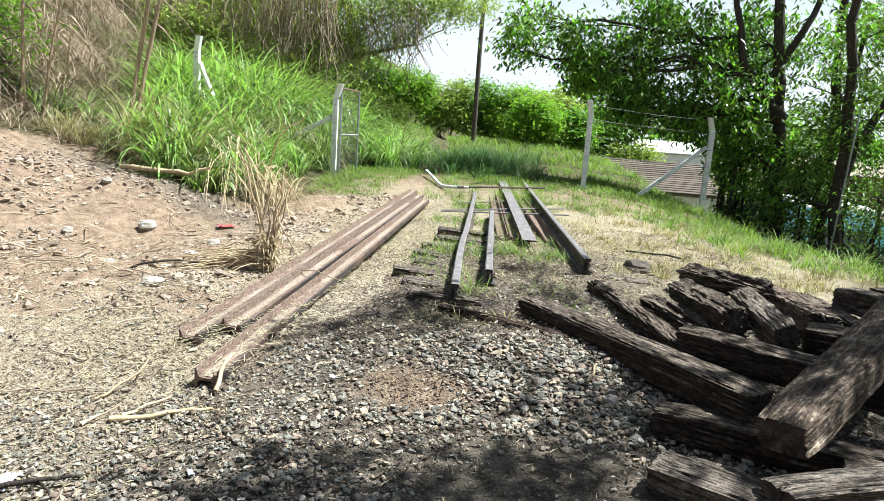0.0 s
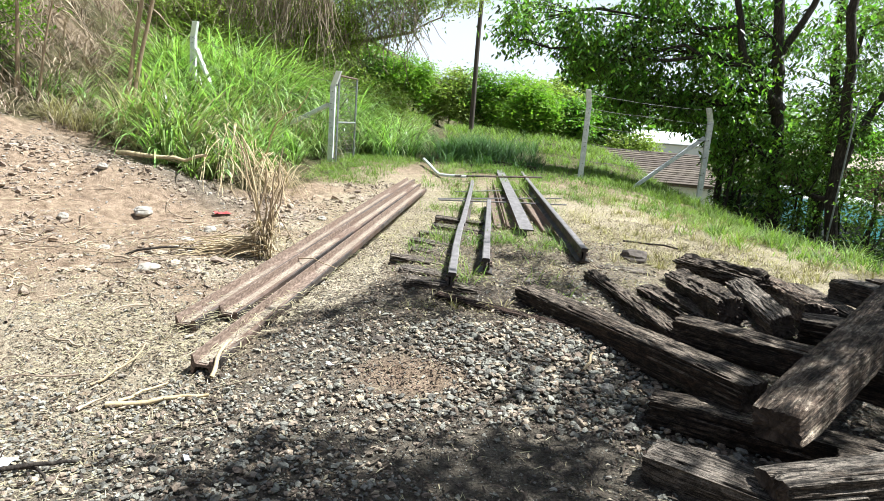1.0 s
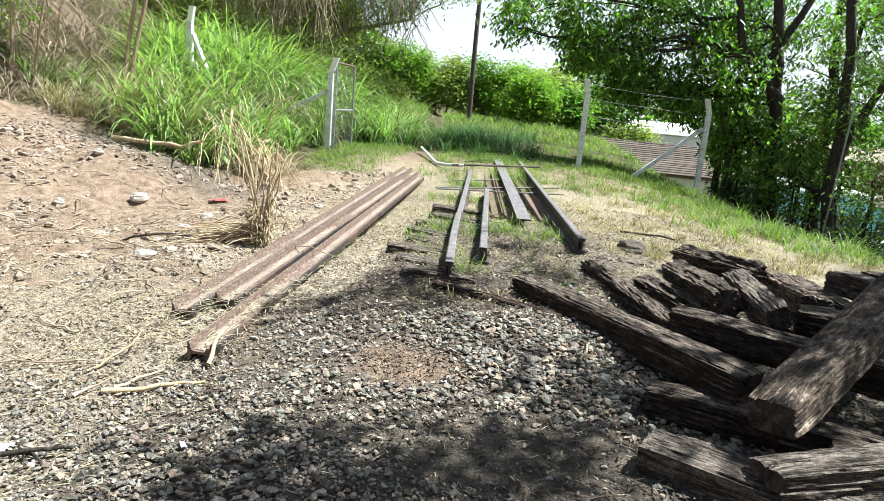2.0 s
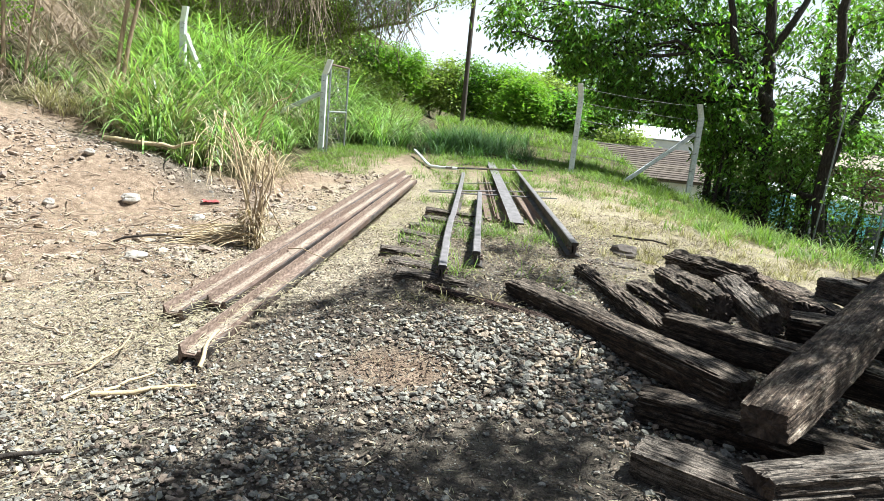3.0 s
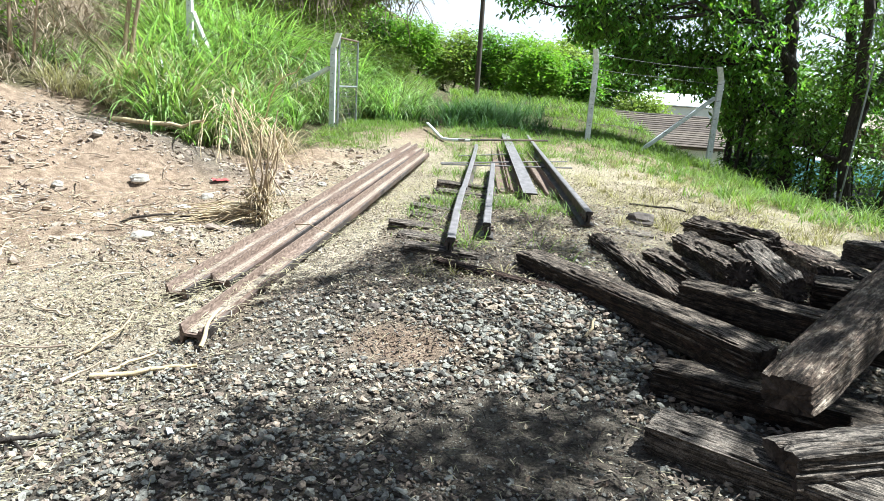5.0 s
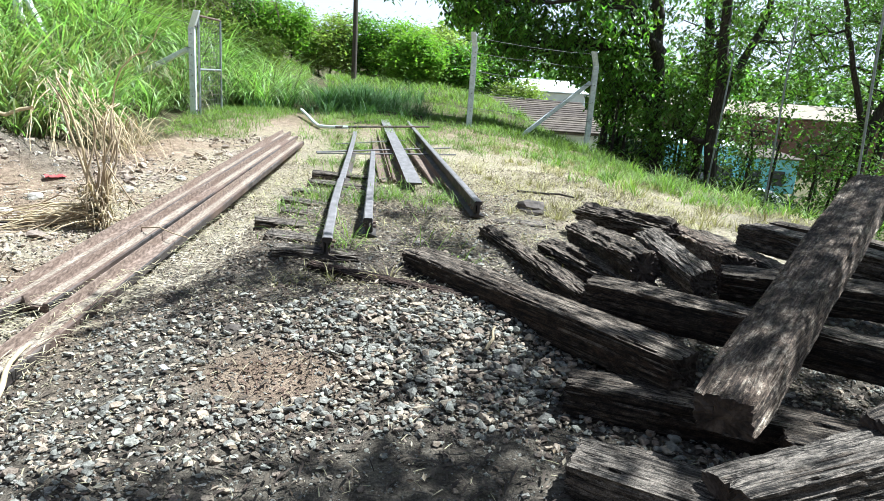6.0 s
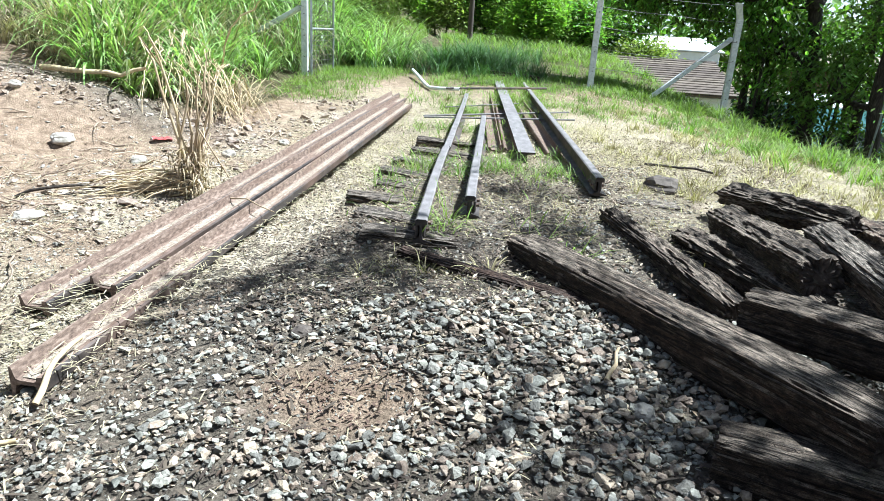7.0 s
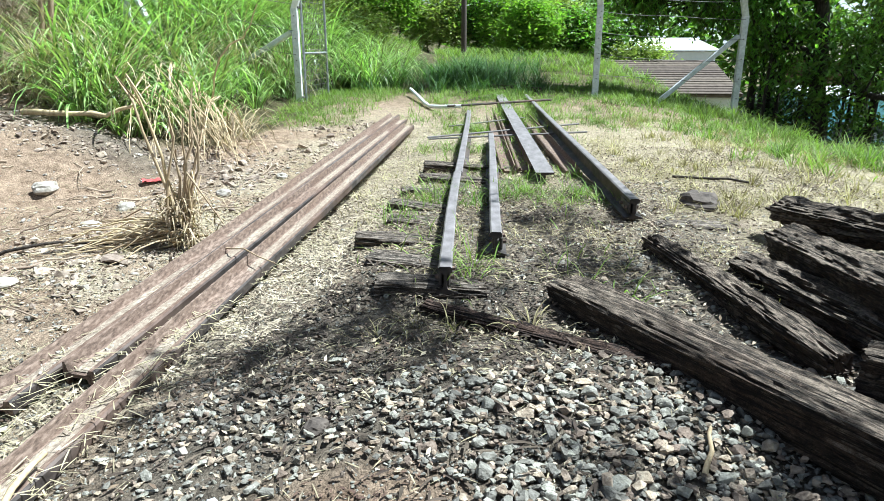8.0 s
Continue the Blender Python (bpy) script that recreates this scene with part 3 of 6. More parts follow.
M_SANDY = mat("sand_caked_steel", [(0.13, 0.098, 0.072), (0.26, 0.21, 0.158), (0.44, 0.375, 0.29)], 60, 0.95, 0.6, stretch=(1, 0.6, 1), patch=0.5, patch_colour=(0.19, 0.135, 0.1), patch_scale=3)


def bar(name, profile, p0, p1, material, label, category="rail", group="", roll=0.0, sagging=0.0, rows=14):
    """A rolled bar from p0 to p1 (the middle of its foot), turned about its length by roll."""
    p0, p1 = Vector(p0), Vector(p1)
    along = p1 - p0
    L = along.length
    bm = bmesh.new()
    k = len(profile)
    rings = []
    for i in range(rows + 1):
        t = i / rows
        y = L * t
        dz = -sagging * 4 * t * (1 - t)
        dx = 0.012 * math.sin(3.1 * t + L)
        j = 0.003
        rings.append([bm.verts.new((x + dx + j * noise.noise((x * 30, y * 2, 1)), y, z + dz + j * noise.noise((x * 30, y * 2, 7)))) for x, z in profile])
    for a, b in zip(rings, rings[1:]):
        for i in range(k):
            f = bm.faces.new((a[i], a[(i + 1) % k], b[(i + 1) % k], b[i]))
            if roll == 0 and (8 <= i <= 10 if k == 18 else i == 6):
                f.material_index = 1
            if roll > 0 and 8 <= i <= 10:
                f.material_index = 2
    bm.faces.new(rings[0][::-1])
    bm.faces.new(rings[-1])
    bmesh.ops.recalc_face_normals(bm, faces=bm.faces)
    yaw = math.degrees(math.atan2(-along.x, along.y))
    pitch = math.degrees(math.atan2(along.z, math.hypot(along.x, along.y)))
    m = pose(*p0) @ pose(0, 0, 0, 0, 0, yaw) @ pose(0, 0, 0, pitch) @ pose(0, 0, 0, 0, roll)
    ob = part(name, bm, material, m=m)
    ob.data.materials.append(M_RAILTOP)
    ob.data.materials.append(M_STEEL)
    tagged(ob, label, category, group)
    return ob


def web_fill(rail, L, seed):
    """Sand and chaff caked in the open web of a rail that lies on its side, thin or missing in stretches."""
    rows, zs = int(L / 0.04), (0.022, 0.042, 0.062, 0.082, 0.102, 0.113)
    bm = bmesh.new()
    grid = []
    for i in range(rows + 1):
        y = 0.02 + (L - 0.04) * i / rows
        full = min(1.0, max(0.0, 0.75 + 1.6 * noise.noise((y * 0.8, seed, 0))))
        line = []
        for k, z in enumerate(zs):
            edge = 0.3 if k in (0, 5) else 1.0
            h = 0.006 + full * edge * (0.011 + 0.006 * noise.noise((y * 6, z * 40, seed)) + 0.003 * noise.noise((y * 21, z * 90, seed)))
            line.append(bm.verts.new((0.012 * math.sin(3.1 * y / L + L) - h, y, z)))
        grid.append(line)
    for a, b in zip(grid, grid[1:]):
        for k in range(len(zs) - 1):
            bm.faces.new((a[k], a[k + 1], b[k + 1], b[k]))
    bmesh.ops.recalc_face_normals(bm, faces=bm.faces)
    part("caked_sand", bm, M_SANDY, rail, "pale sand caked in the web")


TRACK = "rails on the old track"
bar("rail", PROFILE, (-0.375, 5.05, 0.055), (-0.50, 7.75, 0.035), M_STEEL, "worn steel rail still lying on old sleepers", group=TRACK)
bar("rail", PROFILE, (-0.49, 7.78, 0.03), (-0.72, 13.2, 0.07), M_STEEL, "worn steel rail with grass growing along it", group=TRACK)
bar("rail", PROFILE, (-0.115, 5.66, 0.07), (-0.29, 10.6, 0.02), M_STEEL, "short loose steel rail lying between the tracks", group=TRACK)
bar("rail", PROFILE, (0.82, 6.55, 0.085), (0.30, 15.4, 0.18), M_STEEL, "dark steel rail with a cut end", group=TRACK)
bar("steel_beam", BEAM, (0.27, 7.95, -0.02), (-0.22, 15.6, 0.15), M_STEEL, "wide-flanged steel beam lying loose on the track", "beam")
bar("rail", PROFILE, (0.02, 8.55, 0.045), (-0.36, 14.4, 0.14), M_RUST, "rusty rail lying on its side between the others", group=TRACK, roll=-92)
bar("rail", PROFILE, (0.19, 8.6, 0.045), (-0.16, 14.4, 0.14), M_RUST, "rusty rail lying on its side between the others", group=TRACK, roll=-92)
bar("rail", PROFILE, (0.66, 8.5, 0.04), (0.14, 14.6, 0.14), M_RUST, "rusty rail lying on its side between the others", group=TRACK, roll=-92)
PILE = "rails lying on their sides"
side_rail = bar("rail", SIDE, (-1.755, 3.50, g(-1.65, 3.5) + 0.066), (-1.575, 11.6, g(-1.6, 11.6) + 0.072), M_RUST, "long rusty rail on its side, sand caked in its web", group=PILE, roll=91)
web_fill(side_rail, 8.1, 1)
side_rail = bar("rail", SIDE, (-1.985, 4.37, g(-1.9, 4.37) + 0.070), (-1.745, 12.1, g(-1.75, 12.1) + 0.07), M_RUST, "long rusty rail on its side between two others", group=PILE, roll=94)
web_fill(side_rail, 7.7, 2)
side_rail = bar("rail", SIDE, (-2.165, 4.10, g(-2.1, 4.1) + 0.056), (-1.91, 12.4, g(-1.9, 12.4) + 0.056), M_RUST, "long red-rusted rail on its side, half filled with straw", group=PILE, roll=86)
web_fill(side_rail, 8.3, 3)



def fishplate(rail, y, side):
    """A short joint bar bolted along a rail's web."""
    x = 0.016 * side
    plate = part("fishplate", box_bm((0.018, 0.24, 0.075), (x + 0.004 * side, y, 0.07), 0.005), M_STEEL, rail, "dark steel joint bar")
    for k in (-0.07, 0.07):
        part("bolt", rod_bm((x, y + k, 0.07), (x + 0.034 * side, y + k, 0.07), 0.012, 6), M_RUST, plate)


for ob in [o for o in bpy.data.objects if o.get("label", "") in ("worn steel rail still lying on old sleepers", "dark steel rail with a cut end", "short loose steel rail lying between the tracks")]:
    fishplate(ob, 0.14, 1)
    fishplate(ob, 0.14, -1)

# ---- sleepers ----


def sleeper(p0, p1, w, h, label, seed, roll=0.0, material=None, rot=0.012, name="sleeper", group="pile of sleepers", taper=0.0):
    """A weathered timber from p0 to p1 (middles of its ends), with split grain, worn edges and ragged ends."""
    p0, p1 = Vector(p0), Vector(p1)
    L = (p1 - p0).length
    rows, per = 104, 16
    ring0 = []
    for sx, sy, ax in ((-1, -1, 0), (1, -1, 1), (1, 1, 2), (-1, 1, 3)):
        for i in range(per):
            t = i / per
            q = {0: (-1 + 2 * t, -1), 1: (1, -1 + 2 * t), 2: (1 - 2 * t, 1), 3: (-1, 1 - 2 * t)}[ax]
            e = 13 if rot < 0.013 else 8
            m = (abs(q[0]) ** e + abs(q[1]) ** e) ** (1 / e)
            ring0.append((q[0] / m, q[1] / m))
    k = len(ring0)
    bm = bmesh.new()
    rings = []
    for i in range(rows + 1):
        t = i / rows
        x = L * t
        end = min(t, 1 - t)
        worn = 1 - 0.10 * math.exp(-end * 22) - taper * t
        ring = []
        for j, (a, b) in enumerate(ring0):
            gr = noise.noise((x * 1.1, a * 11 + seed * 3.1, b * 11 + seed))
            c = abs(noise.noise((x * 1.0 + seed * 5, a * 5 + seed, b * 5 - seed)))
            crack = -max(0.0, 1 - c / 0.07)
            fibre = abs(noise.noise((x * 0.9 + seed * 2, a * 8.5 + seed * 7, b * 8.5 - seed * 3)))
            crack -= 0.8 * max(0.0, 1 - fibre / 0.10)
            big = noise.noise((x * 2.6 + seed * 9, a * 1.3, b * 1.3)) + 0.6 * noise.noise((x * 7 + seed * 4, a * 2.5, b * 2.5))
            lump = noise.noise((x * 6 + seed, a * 4, b * 4)) + 0.6 * noise.noise((x * 11 + seed, a * 10, b * 10))
            d = rot * (0.45 * gr + (1.1 if rot < 0.013 else 0.55) * crack + 0.55 * big + (0.4 if rot > 0.013 else 0.2) * lump + 0.22 * noise.noise((x * 24 + seed, a * 9, b * 9)))
            s = 1 + d / (0.5 * min(w, h))
            rag = 0.0 if 0 < i < rows else (0.012 + rot) * noise.noise((a * 4, b * 4, seed + i))
            ring.append(bm.verts.new((x + rag, a * w / 2 * worn * s, b * h / 2 * worn * s)))
        rings.append(ring)
    for a, b in zip(rings, rings[1:]):
        for j in range(k):
            bm.faces.new((a[j], b[j], b[(j + 1) % k], a[(j + 1) % k]))
    bmesh.ops.recalc_face_normals(bm, faces=bm.faces)
    ends = []
    for ring, x, sgn in ((rings[0], 0.0, 1), (rings[-1], L, -1)):
        eb = bmesh.new()
        prev = [eb.verts.new(v.co) for v in ring]
        for s in (0.82, 0.6, 0.35):
            cur = [eb.verts.new((x + sgn * (0.02 * noise.noise((a * s * 5, b * s * 5, seed + s)) + 0.012 * noise.noise((a * s * 14, b * s * 14, seed)) + 0.004), a * w * 0.45 * s, b * h * 0.45 * s)) for a, b in ring0]
            for j in range(k):
                eb.faces.new((prev[j], prev[(j + 1) % k], cur[(j + 1) % k], cur[j]))
            prev = cur
        eb.faces.new(prev)
        bmesh.ops.recalc_face_normals(eb, faces=eb.faces)
        ends.append(eb)
    d = (p1 - p0).normalized()
    yaw = math.degrees(math.atan2(d.y, d.x))
    pitch = -math.degrees(math.asin(d.z))
    ob = part(name, bm, material or M_WOOD, m=pose(*p0) @ pose(0, 0, 0, 0, pitch, yaw) @ pose(0, 0, 0, roll))
    for eb in ends:
        part("end_grain", eb, M_ENDGRAIN, ob, "dark rotten end grain")
    tagged(ob, label, "sleeper", group)
    return ob


# (end, end, width, height, roll, rot, label, silvered)
DARK = "dark weathered railway sleeper with split grain"
TIES = [
    ((0.22, 5.08, 0.068), (1.36, 3.32, 0.105), 0.215, 0.19, 3, 0.010, "long dark sleeper with a worn, sunlit top, lying on ballast", 0),
    ((1.14, 4.09, 0.215), (2.55, 3.10, 0.205), 0.20, 0.18, 0, 0.014, "dark split sleeper lying in the pile", 0),
    ((0.88, 3.42, -0.045), (2.40, 2.80, -0.05), 0.21, 0.185, 0, 0.012, "dark sleeper half sunk in the gravel", 0),
    ((0.82, 5.90, 0.09), (1.21, 4.36, 0.075), 0.13, 0.14, 10, 0.020, "narrow rotten sleeper with eaten edges", 0),
    ((1.74, 6.40, 0.22), (2.02, 5.15, 0.34), 0.17, 0.13, 25, 0.030, "badly rotten sleeper lying on the pile", 0),
    ((1.56, 5.85, 0.14), (1.55, 4.38, 0.28), 0.20, 0.20, 20, 0.022, "thick rotten sleeper with rounded edges", 0),
    ((1.26, 5.60, 0.08), (1.55, 4.30, 0.14), 0.20, 0.14, 10, 0.024, "rotten sleeper sunk among the others", 0),
    ((1.76, 4.95, 0.33), (1.74, 4.02, 0.31), 0.15, 0.15, 20, 0.016, "sleeper with a pale broken end", 1),
    ((2.35, 6.1, 0.16), (2.10, 4.35, 0.32), 0.24, 0.16, -6, 0.016, "broad brown sleeper lit by the sun", 2),
    ((2.62, 6.0, 0.12), (2.42, 4.40, 0.24), 0.18, 0.16, 0, 0.016, DARK, 0),
    ((1.92, 4.20, 0.28), (3.3, 3.7, 0.28), 0.20, 0.17, 5, 0.014, DARK, 0),
    ((2.62, 5.25, 0.34), (3.35, 3.95, 0.34), 0.24, 0.17, 0, 0.010, "squared sleeper with a grey sunlit top", 1),
    ((3.05, 5.6, 0.30), (3.9, 4.3, 0.30), 0.22, 0.17, 0, 0.012, DARK, 0),
    ((1.24, 2.76, 0.208), (2.90, 4.47, 0.83), 0.228, 0.175, -8, 0.008, "grey-brown sleeper leaning up across the pile", 2),
    ((1.85, 2.75, 0.12), (3.3, 3.30, 0.20), 0.22, 0.18, 0, 0.012, DARK, 0),
    ((1.62, 2.95, -0.03), (3.0, 2.4, -0.03), 0.20, 0.16, 0, 0.012, DARK, 0),
    ((1.16, 2.52, 0.02), (2.75, 2.95, 0.14), 0.23, 0.19, -8, 0.012, "grey cracked sleeper lying on the ground", 1),
    ((0.76, 2.84, -0.065), (2.25, 1.92, -0.05), 0.22, 0.18, 6, 0.012, "brown weathered sleeper at the foot of the pile", 1),
]
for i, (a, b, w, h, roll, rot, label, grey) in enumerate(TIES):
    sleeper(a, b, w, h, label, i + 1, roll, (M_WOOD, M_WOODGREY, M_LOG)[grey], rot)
leaning = [o for o in bpy.data.objects if o.get("label", "").startswith("grey-brown sleeper leaning")][0]
for x, y in ((0.42, -0.05), (0.66, 0.07), (1.45, -0.06)):
    part("spike_hole", rod_bm((x, y, 0.072), (x, y, 0.0865), 0.014, 10), M_ENDGRAIN, leaning)
for i, (y, x0, x1, z0, z1, yaw) in enumerate([(5.15, -0.74, -0.14, -0.01, -0.05, 0.03), (5.50, -0.86, 0.10, -0.015, -0.09, -0.04), (5.95, -1.02, -0.30, -0.005, -0.06, 0.06), (6.42, -0.90, -0.2, -0.02, -0.075, 0.0),
                                               (6.83, -0.97, -0.25, -0.01, -0.07, -0.05), (7.38, -0.95, -0.35, -0.015, -0.07, 0.05), (8.0, -0.88, 0.1, -0.02, -0.08, 0.0), (8.7, -0.92, 0.1, -0.02, -0.08, 0.03), (6.52, 0.98, 1.46, -0.05, -0.055, 0.04), (5.57, 0.0, 0.60, -0.06, -0.06, 0.06)]):
    sleeper((x0, y - yaw, z0 + 0.062), (x1, y + yaw, z1 + 0.055), 0.2, 0.13, "grey rotten sleeper sunk in the track bed", 40 + i, 2, M_WOODGREY, 0.014, group="sleepers under the rails")
sleeper((-0.47, 4.93, 0.045), (0.60, 4.33, 0.05), 0.075, 0.032, "rust-brown splintered plank lying on the gravel", 61, 8, M_REDWOOD, 0.012, name="plank", group="loose planks")

# ---- concrete fence posts ----


def prism(points, w, d, bevel=0.008):
    """A square bar that follows points, w across x and d across y, upright-ish."""
    bm = bmesh.new()
    rings = []
    for p in points:
        rings.append([bm.verts.new((p[0] + sx * w / 2, p[1] + sy * d / 2, p[2])) for sx, sy in ((-1, -1), (1, -1), (1, 1), (-1, 1))])
    for a, b in zip(rings, rings[1:]):
        for i in range(4):
            bm.faces.new((a[i], a[(i + 1) % 4], b[(i + 1) % 4], b[i]))
    bm.faces.new(rings[0][::-1])
    bm.faces.new(rings[-1])
    bmesh.ops.recalc_face_normals(bm, faces=bm.faces)
    bmesh.ops.bevel(bm, geom=list(bm.edges), offset=bevel, segments=2, affect="EDGES", profile=0.6)
    return bm


def brace_bm(p0, p1, w=0.085):
    p0, p1 = Vector(p0), Vector(p1)
    L = (p1 - p0).length
    m = (p1 - p0).to_track_quat("Z", "Y").to_matrix().to_4x4()
    return box_bm((w, w, L), (p0 + p1) / 2, 0.008, m)


def fence_post(x, y, top, tip, label, brace=None, white=0.0):
    """A square concrete post with a cranked top, and a raking brace where it has one. tip: the way the top is bent."""
    z0 = g(x, y)
    root = empty("fence_post", pose(x, y, z0))
    h = top - z0
    part("shaft", prism([(0, 0, -0.4), (0, 0, h - 0.30)], 0.115, 0.115), M_CONCRETE, root)
    part("cranked_top", prism([(0, 0, h - 0.303), (tip[0], tip[1], h)], 0.11, 0.11), M_WHITE if white else M_CONCRETE, root, "white-painted cranked top" if white else "")
    for k in range(4):
        part("wire_hole", rod_bm((0, -0.062, 0.35 + 0.38 * k), (0, -0.056, 0.35 + 0.38 * k), 0.012), M_WIRE, root)
    if brace:
        part("brace", brace_bm(Vector(brace[0]) - Vector((x, y, z0)), Vector(brace[1]) - Vector((x, y, z0))), M_CONCRETE, root, "raking concrete brace")
    tagged(root, label, "fence post", "concrete fence posts")
    return root


fence_post(1.66, 15.6, 2.28, (-0.07, -0.16), "grey concrete fence post with a cranked top standing in grass")
fence_post(4.50, 16.0, 2.09, (-0.13, -0.16), "grey concrete fence post with a raking brace in grass", ((4.42, 16.0, 1.42), (2.75, 15.85, -0.02)))
fence_post(-3.87, 14.0, 2.18, (0.13, -0.1), "weathered concrete gate post with a white tip and a brace", ((-3.95, 14.0, 1.48), (-5.4, 14.6, 0.78)), 1.0)
fence_post(-6.98, 14.0, 2.98, (0.10, -0.1), "concrete fence post half hidden in tall grass, braced", ((-6.9, 13.97, 2.42), (-6.1, 13.5, 1.1)), 1.0)


def gate():
    """A tall narrow gate leaf of steel tube and wire mesh, standing open."""
    x0, y0, x1, y1, z0, z1 = -3.77, 14.02, -3.655, 15.2, 0.08, 2.10
    root = empty("mesh_gate", pose(x0, y0, 0))
    o = Vector((x0, y0, 0))

    def at(t, z):
        return Vector((x0 + (x1 - x0) * t, y0 + (y1 - y0) * t, z)) - o
    part("stile", rod_bm(at(0.03, z0), at(0.03, z1), 0.022), M_GALV, root)
    part("stile", rod_bm(at(1, z0), at(1, z1), 0.022), M_GALV, root)
    for z in (z0, 1.12, z1):
        part("frame_rail", rod_bm(at(0.03, z), at(1, z), 0.02), M_RUST if z == z1 else M_GALV, root, "rusty top rail" if z == z1 else "")
    runs = []
    for k in range(1, 22):
        z = z0 + (z1 - z0) * k / 22
        runs.append((np.array([at(0.03, z), at(1, z)]), [0.003, 0.003]))
    for k in range(1, 14):
        t = 0.03 + 0.97 * k / 14
        runs.append((np.array([at(t, z0), at(t, z1)]), [0.003, 0.003]))
    part("wire_mesh", tubes("wire_mesh", runs, 4), M_WIRE, root)
    for z in (0.35, 1.9):
        part("hinge", box_bm((0.13, 0.13, 0.035), (-0.08, 0, z), 0.006), M_WIRE, root)
    tagged(root, "narrow steel-tube gate leaf with wire mesh, standing open", "gate")


gate()


def wire(a, b, sag, label):
    ob = part("fence_wire", tubes("fence_wire", [(bend(a, b, 14, 0.02, sag), np.full(14, 0.0045))], 4), M_WIRE)
    tagged(ob, label, "wire", "fence wires")


for z in (0.55, 0.95, 1.35, 1.72, 2.05):
    wire((1.66, 15.54, z + 0.15), (4.5, 15.94, z), 0.05, "thin rusty wire strung between concrete posts")
for z in (1.1, 1.5, 1.95):
    wire((-6.98, 13.94, z + 0.7), (-3.87, 13.94, z), 0.06, "slack rusty wire running down to the gate post")


def utility_pole():
    root = empty("utility_pole", pose(-1.93, 30.5, 0))
    z0 = g(-1.93, 30.5)
    n = 10
    part("shaft", tubes("shaft", [(np.array([[0.012 * math.sin(i), 0.05 * i / n, z0 - 0.5 + 9.6 * i / n] for i in range(n + 1)]), np.linspace(0.115, 0.085, n + 1))], 12), M_POLE, root)
    part("crossarm", box_bm((1.8, 0.1, 0.12), (0, 0, z0 + 8.5), 0.01), M_POLE, root)
    tagged(root, "tall dark wooden utility pole rising from grass", "utility pole")


utility_pole()
for i, (a, b, label) in enumerate([((6.75, 12.0, g(6.75, 12) - 0.2), (6.68, 12.05, 2.7), "thin galvanised pipe post leaning among the trees"),
                                   ((6.55, 14.0, g(6.55, 14) - 0.2), (6.68, 14.0, 2.4), "thin galvanised pipe post leaning among the trees"),
                                   ((6.25, 9.0, g(6.25, 9) - 0.2), (6.05, 9.1, 2.6), "thin pale pipe post beside the slope")]):
    tagged(part("pipe_post", rod_bm(a, b, 0.017, 10), M_GALV), label, "post", "pipe posts")

# ---- loose bars and pipe on the track ----
for a, b, r, mtl, label in [((-1.08, 13.25, 0.27), (0.70, 14.0, 0.33), 0.02, M_STEEL, "straight grey steel bar lying across the rails"),
                            ((-1.06, 10.25, 0.125), (0.98, 10.8, 0.165), 0.012, M_WIRE, "thin dark steel rod lying across the rails"),
                            ((-1.08, 10.35, 0.13), (0.95, 11.6, 0.18), 0.012, M_WIRE, "thin dark steel rod lying across the rails"),
                            ((-0.9, 11.4, 0.15), (0.2, 12.3, 0.19), 0.010, M_WIRE, "thin dark steel rod lying across the rails")]:
    tagged(part("steel_rod", rod_bm(a, b, r, 8), mtl), label, "rod", "rods across the rails")
tagged(part("bent_pipe", tubes("bent_pipe", [(np.array([(-2.0, 15.3, 0.42), (-1.75, 14.5, 0.35), (-1.55, 13.9, 0.27), (-1.42, 13.55, 0.24), (-1.2, 13.35, 0.25), (-0.85, 13.3, 0.27)]), np.full(6, 0.032))], 10), M_PVC),
       "bent whitish pipe lying on the ground at the rail ends", "pipe")
for a, b, label in [((-0.9, 15.9, 0.30), (0.35, 16.9, 0.36), "dark beam lying crosswise in the grass"), ((-0.6, 17.2, 0.38), (0.6, 16.2, 0.36), "dark beam lying crosswise in the grass"),
                    ((-0.9, 14.6, 0.2), (-0.1, 16.0, 0.3), "dark beam lying crosswise in the grass")]:
    sleeper(a, b, 0.13, 0.1, label, hash(a[0]) % 7 + 70, 0, M_WOOD, 0.008, name="old_beam", group="beams beyond the rails")

# ---- gravel and litter ----


def grass_edge(x):
    """y at which the tall grass of the bank begins."""
    return np.where(x < -7.5, 10.96 - 2.0 * (-7.5 - x), np.where(x < -4.2, 10.0 + 0.29 * (-4.2 - x), 10.0 + (x + 4.2) * 3.5))


def scatter(n, x0, x1, y0, y1, keep):
    x, y = rng.uniform(x0, x1, n), rng.uniform(y0, y1, n)
    k = rng.uniform(0, 1, n) < keep(x, y)
    return np.stack([x[k], y[k]], 1)


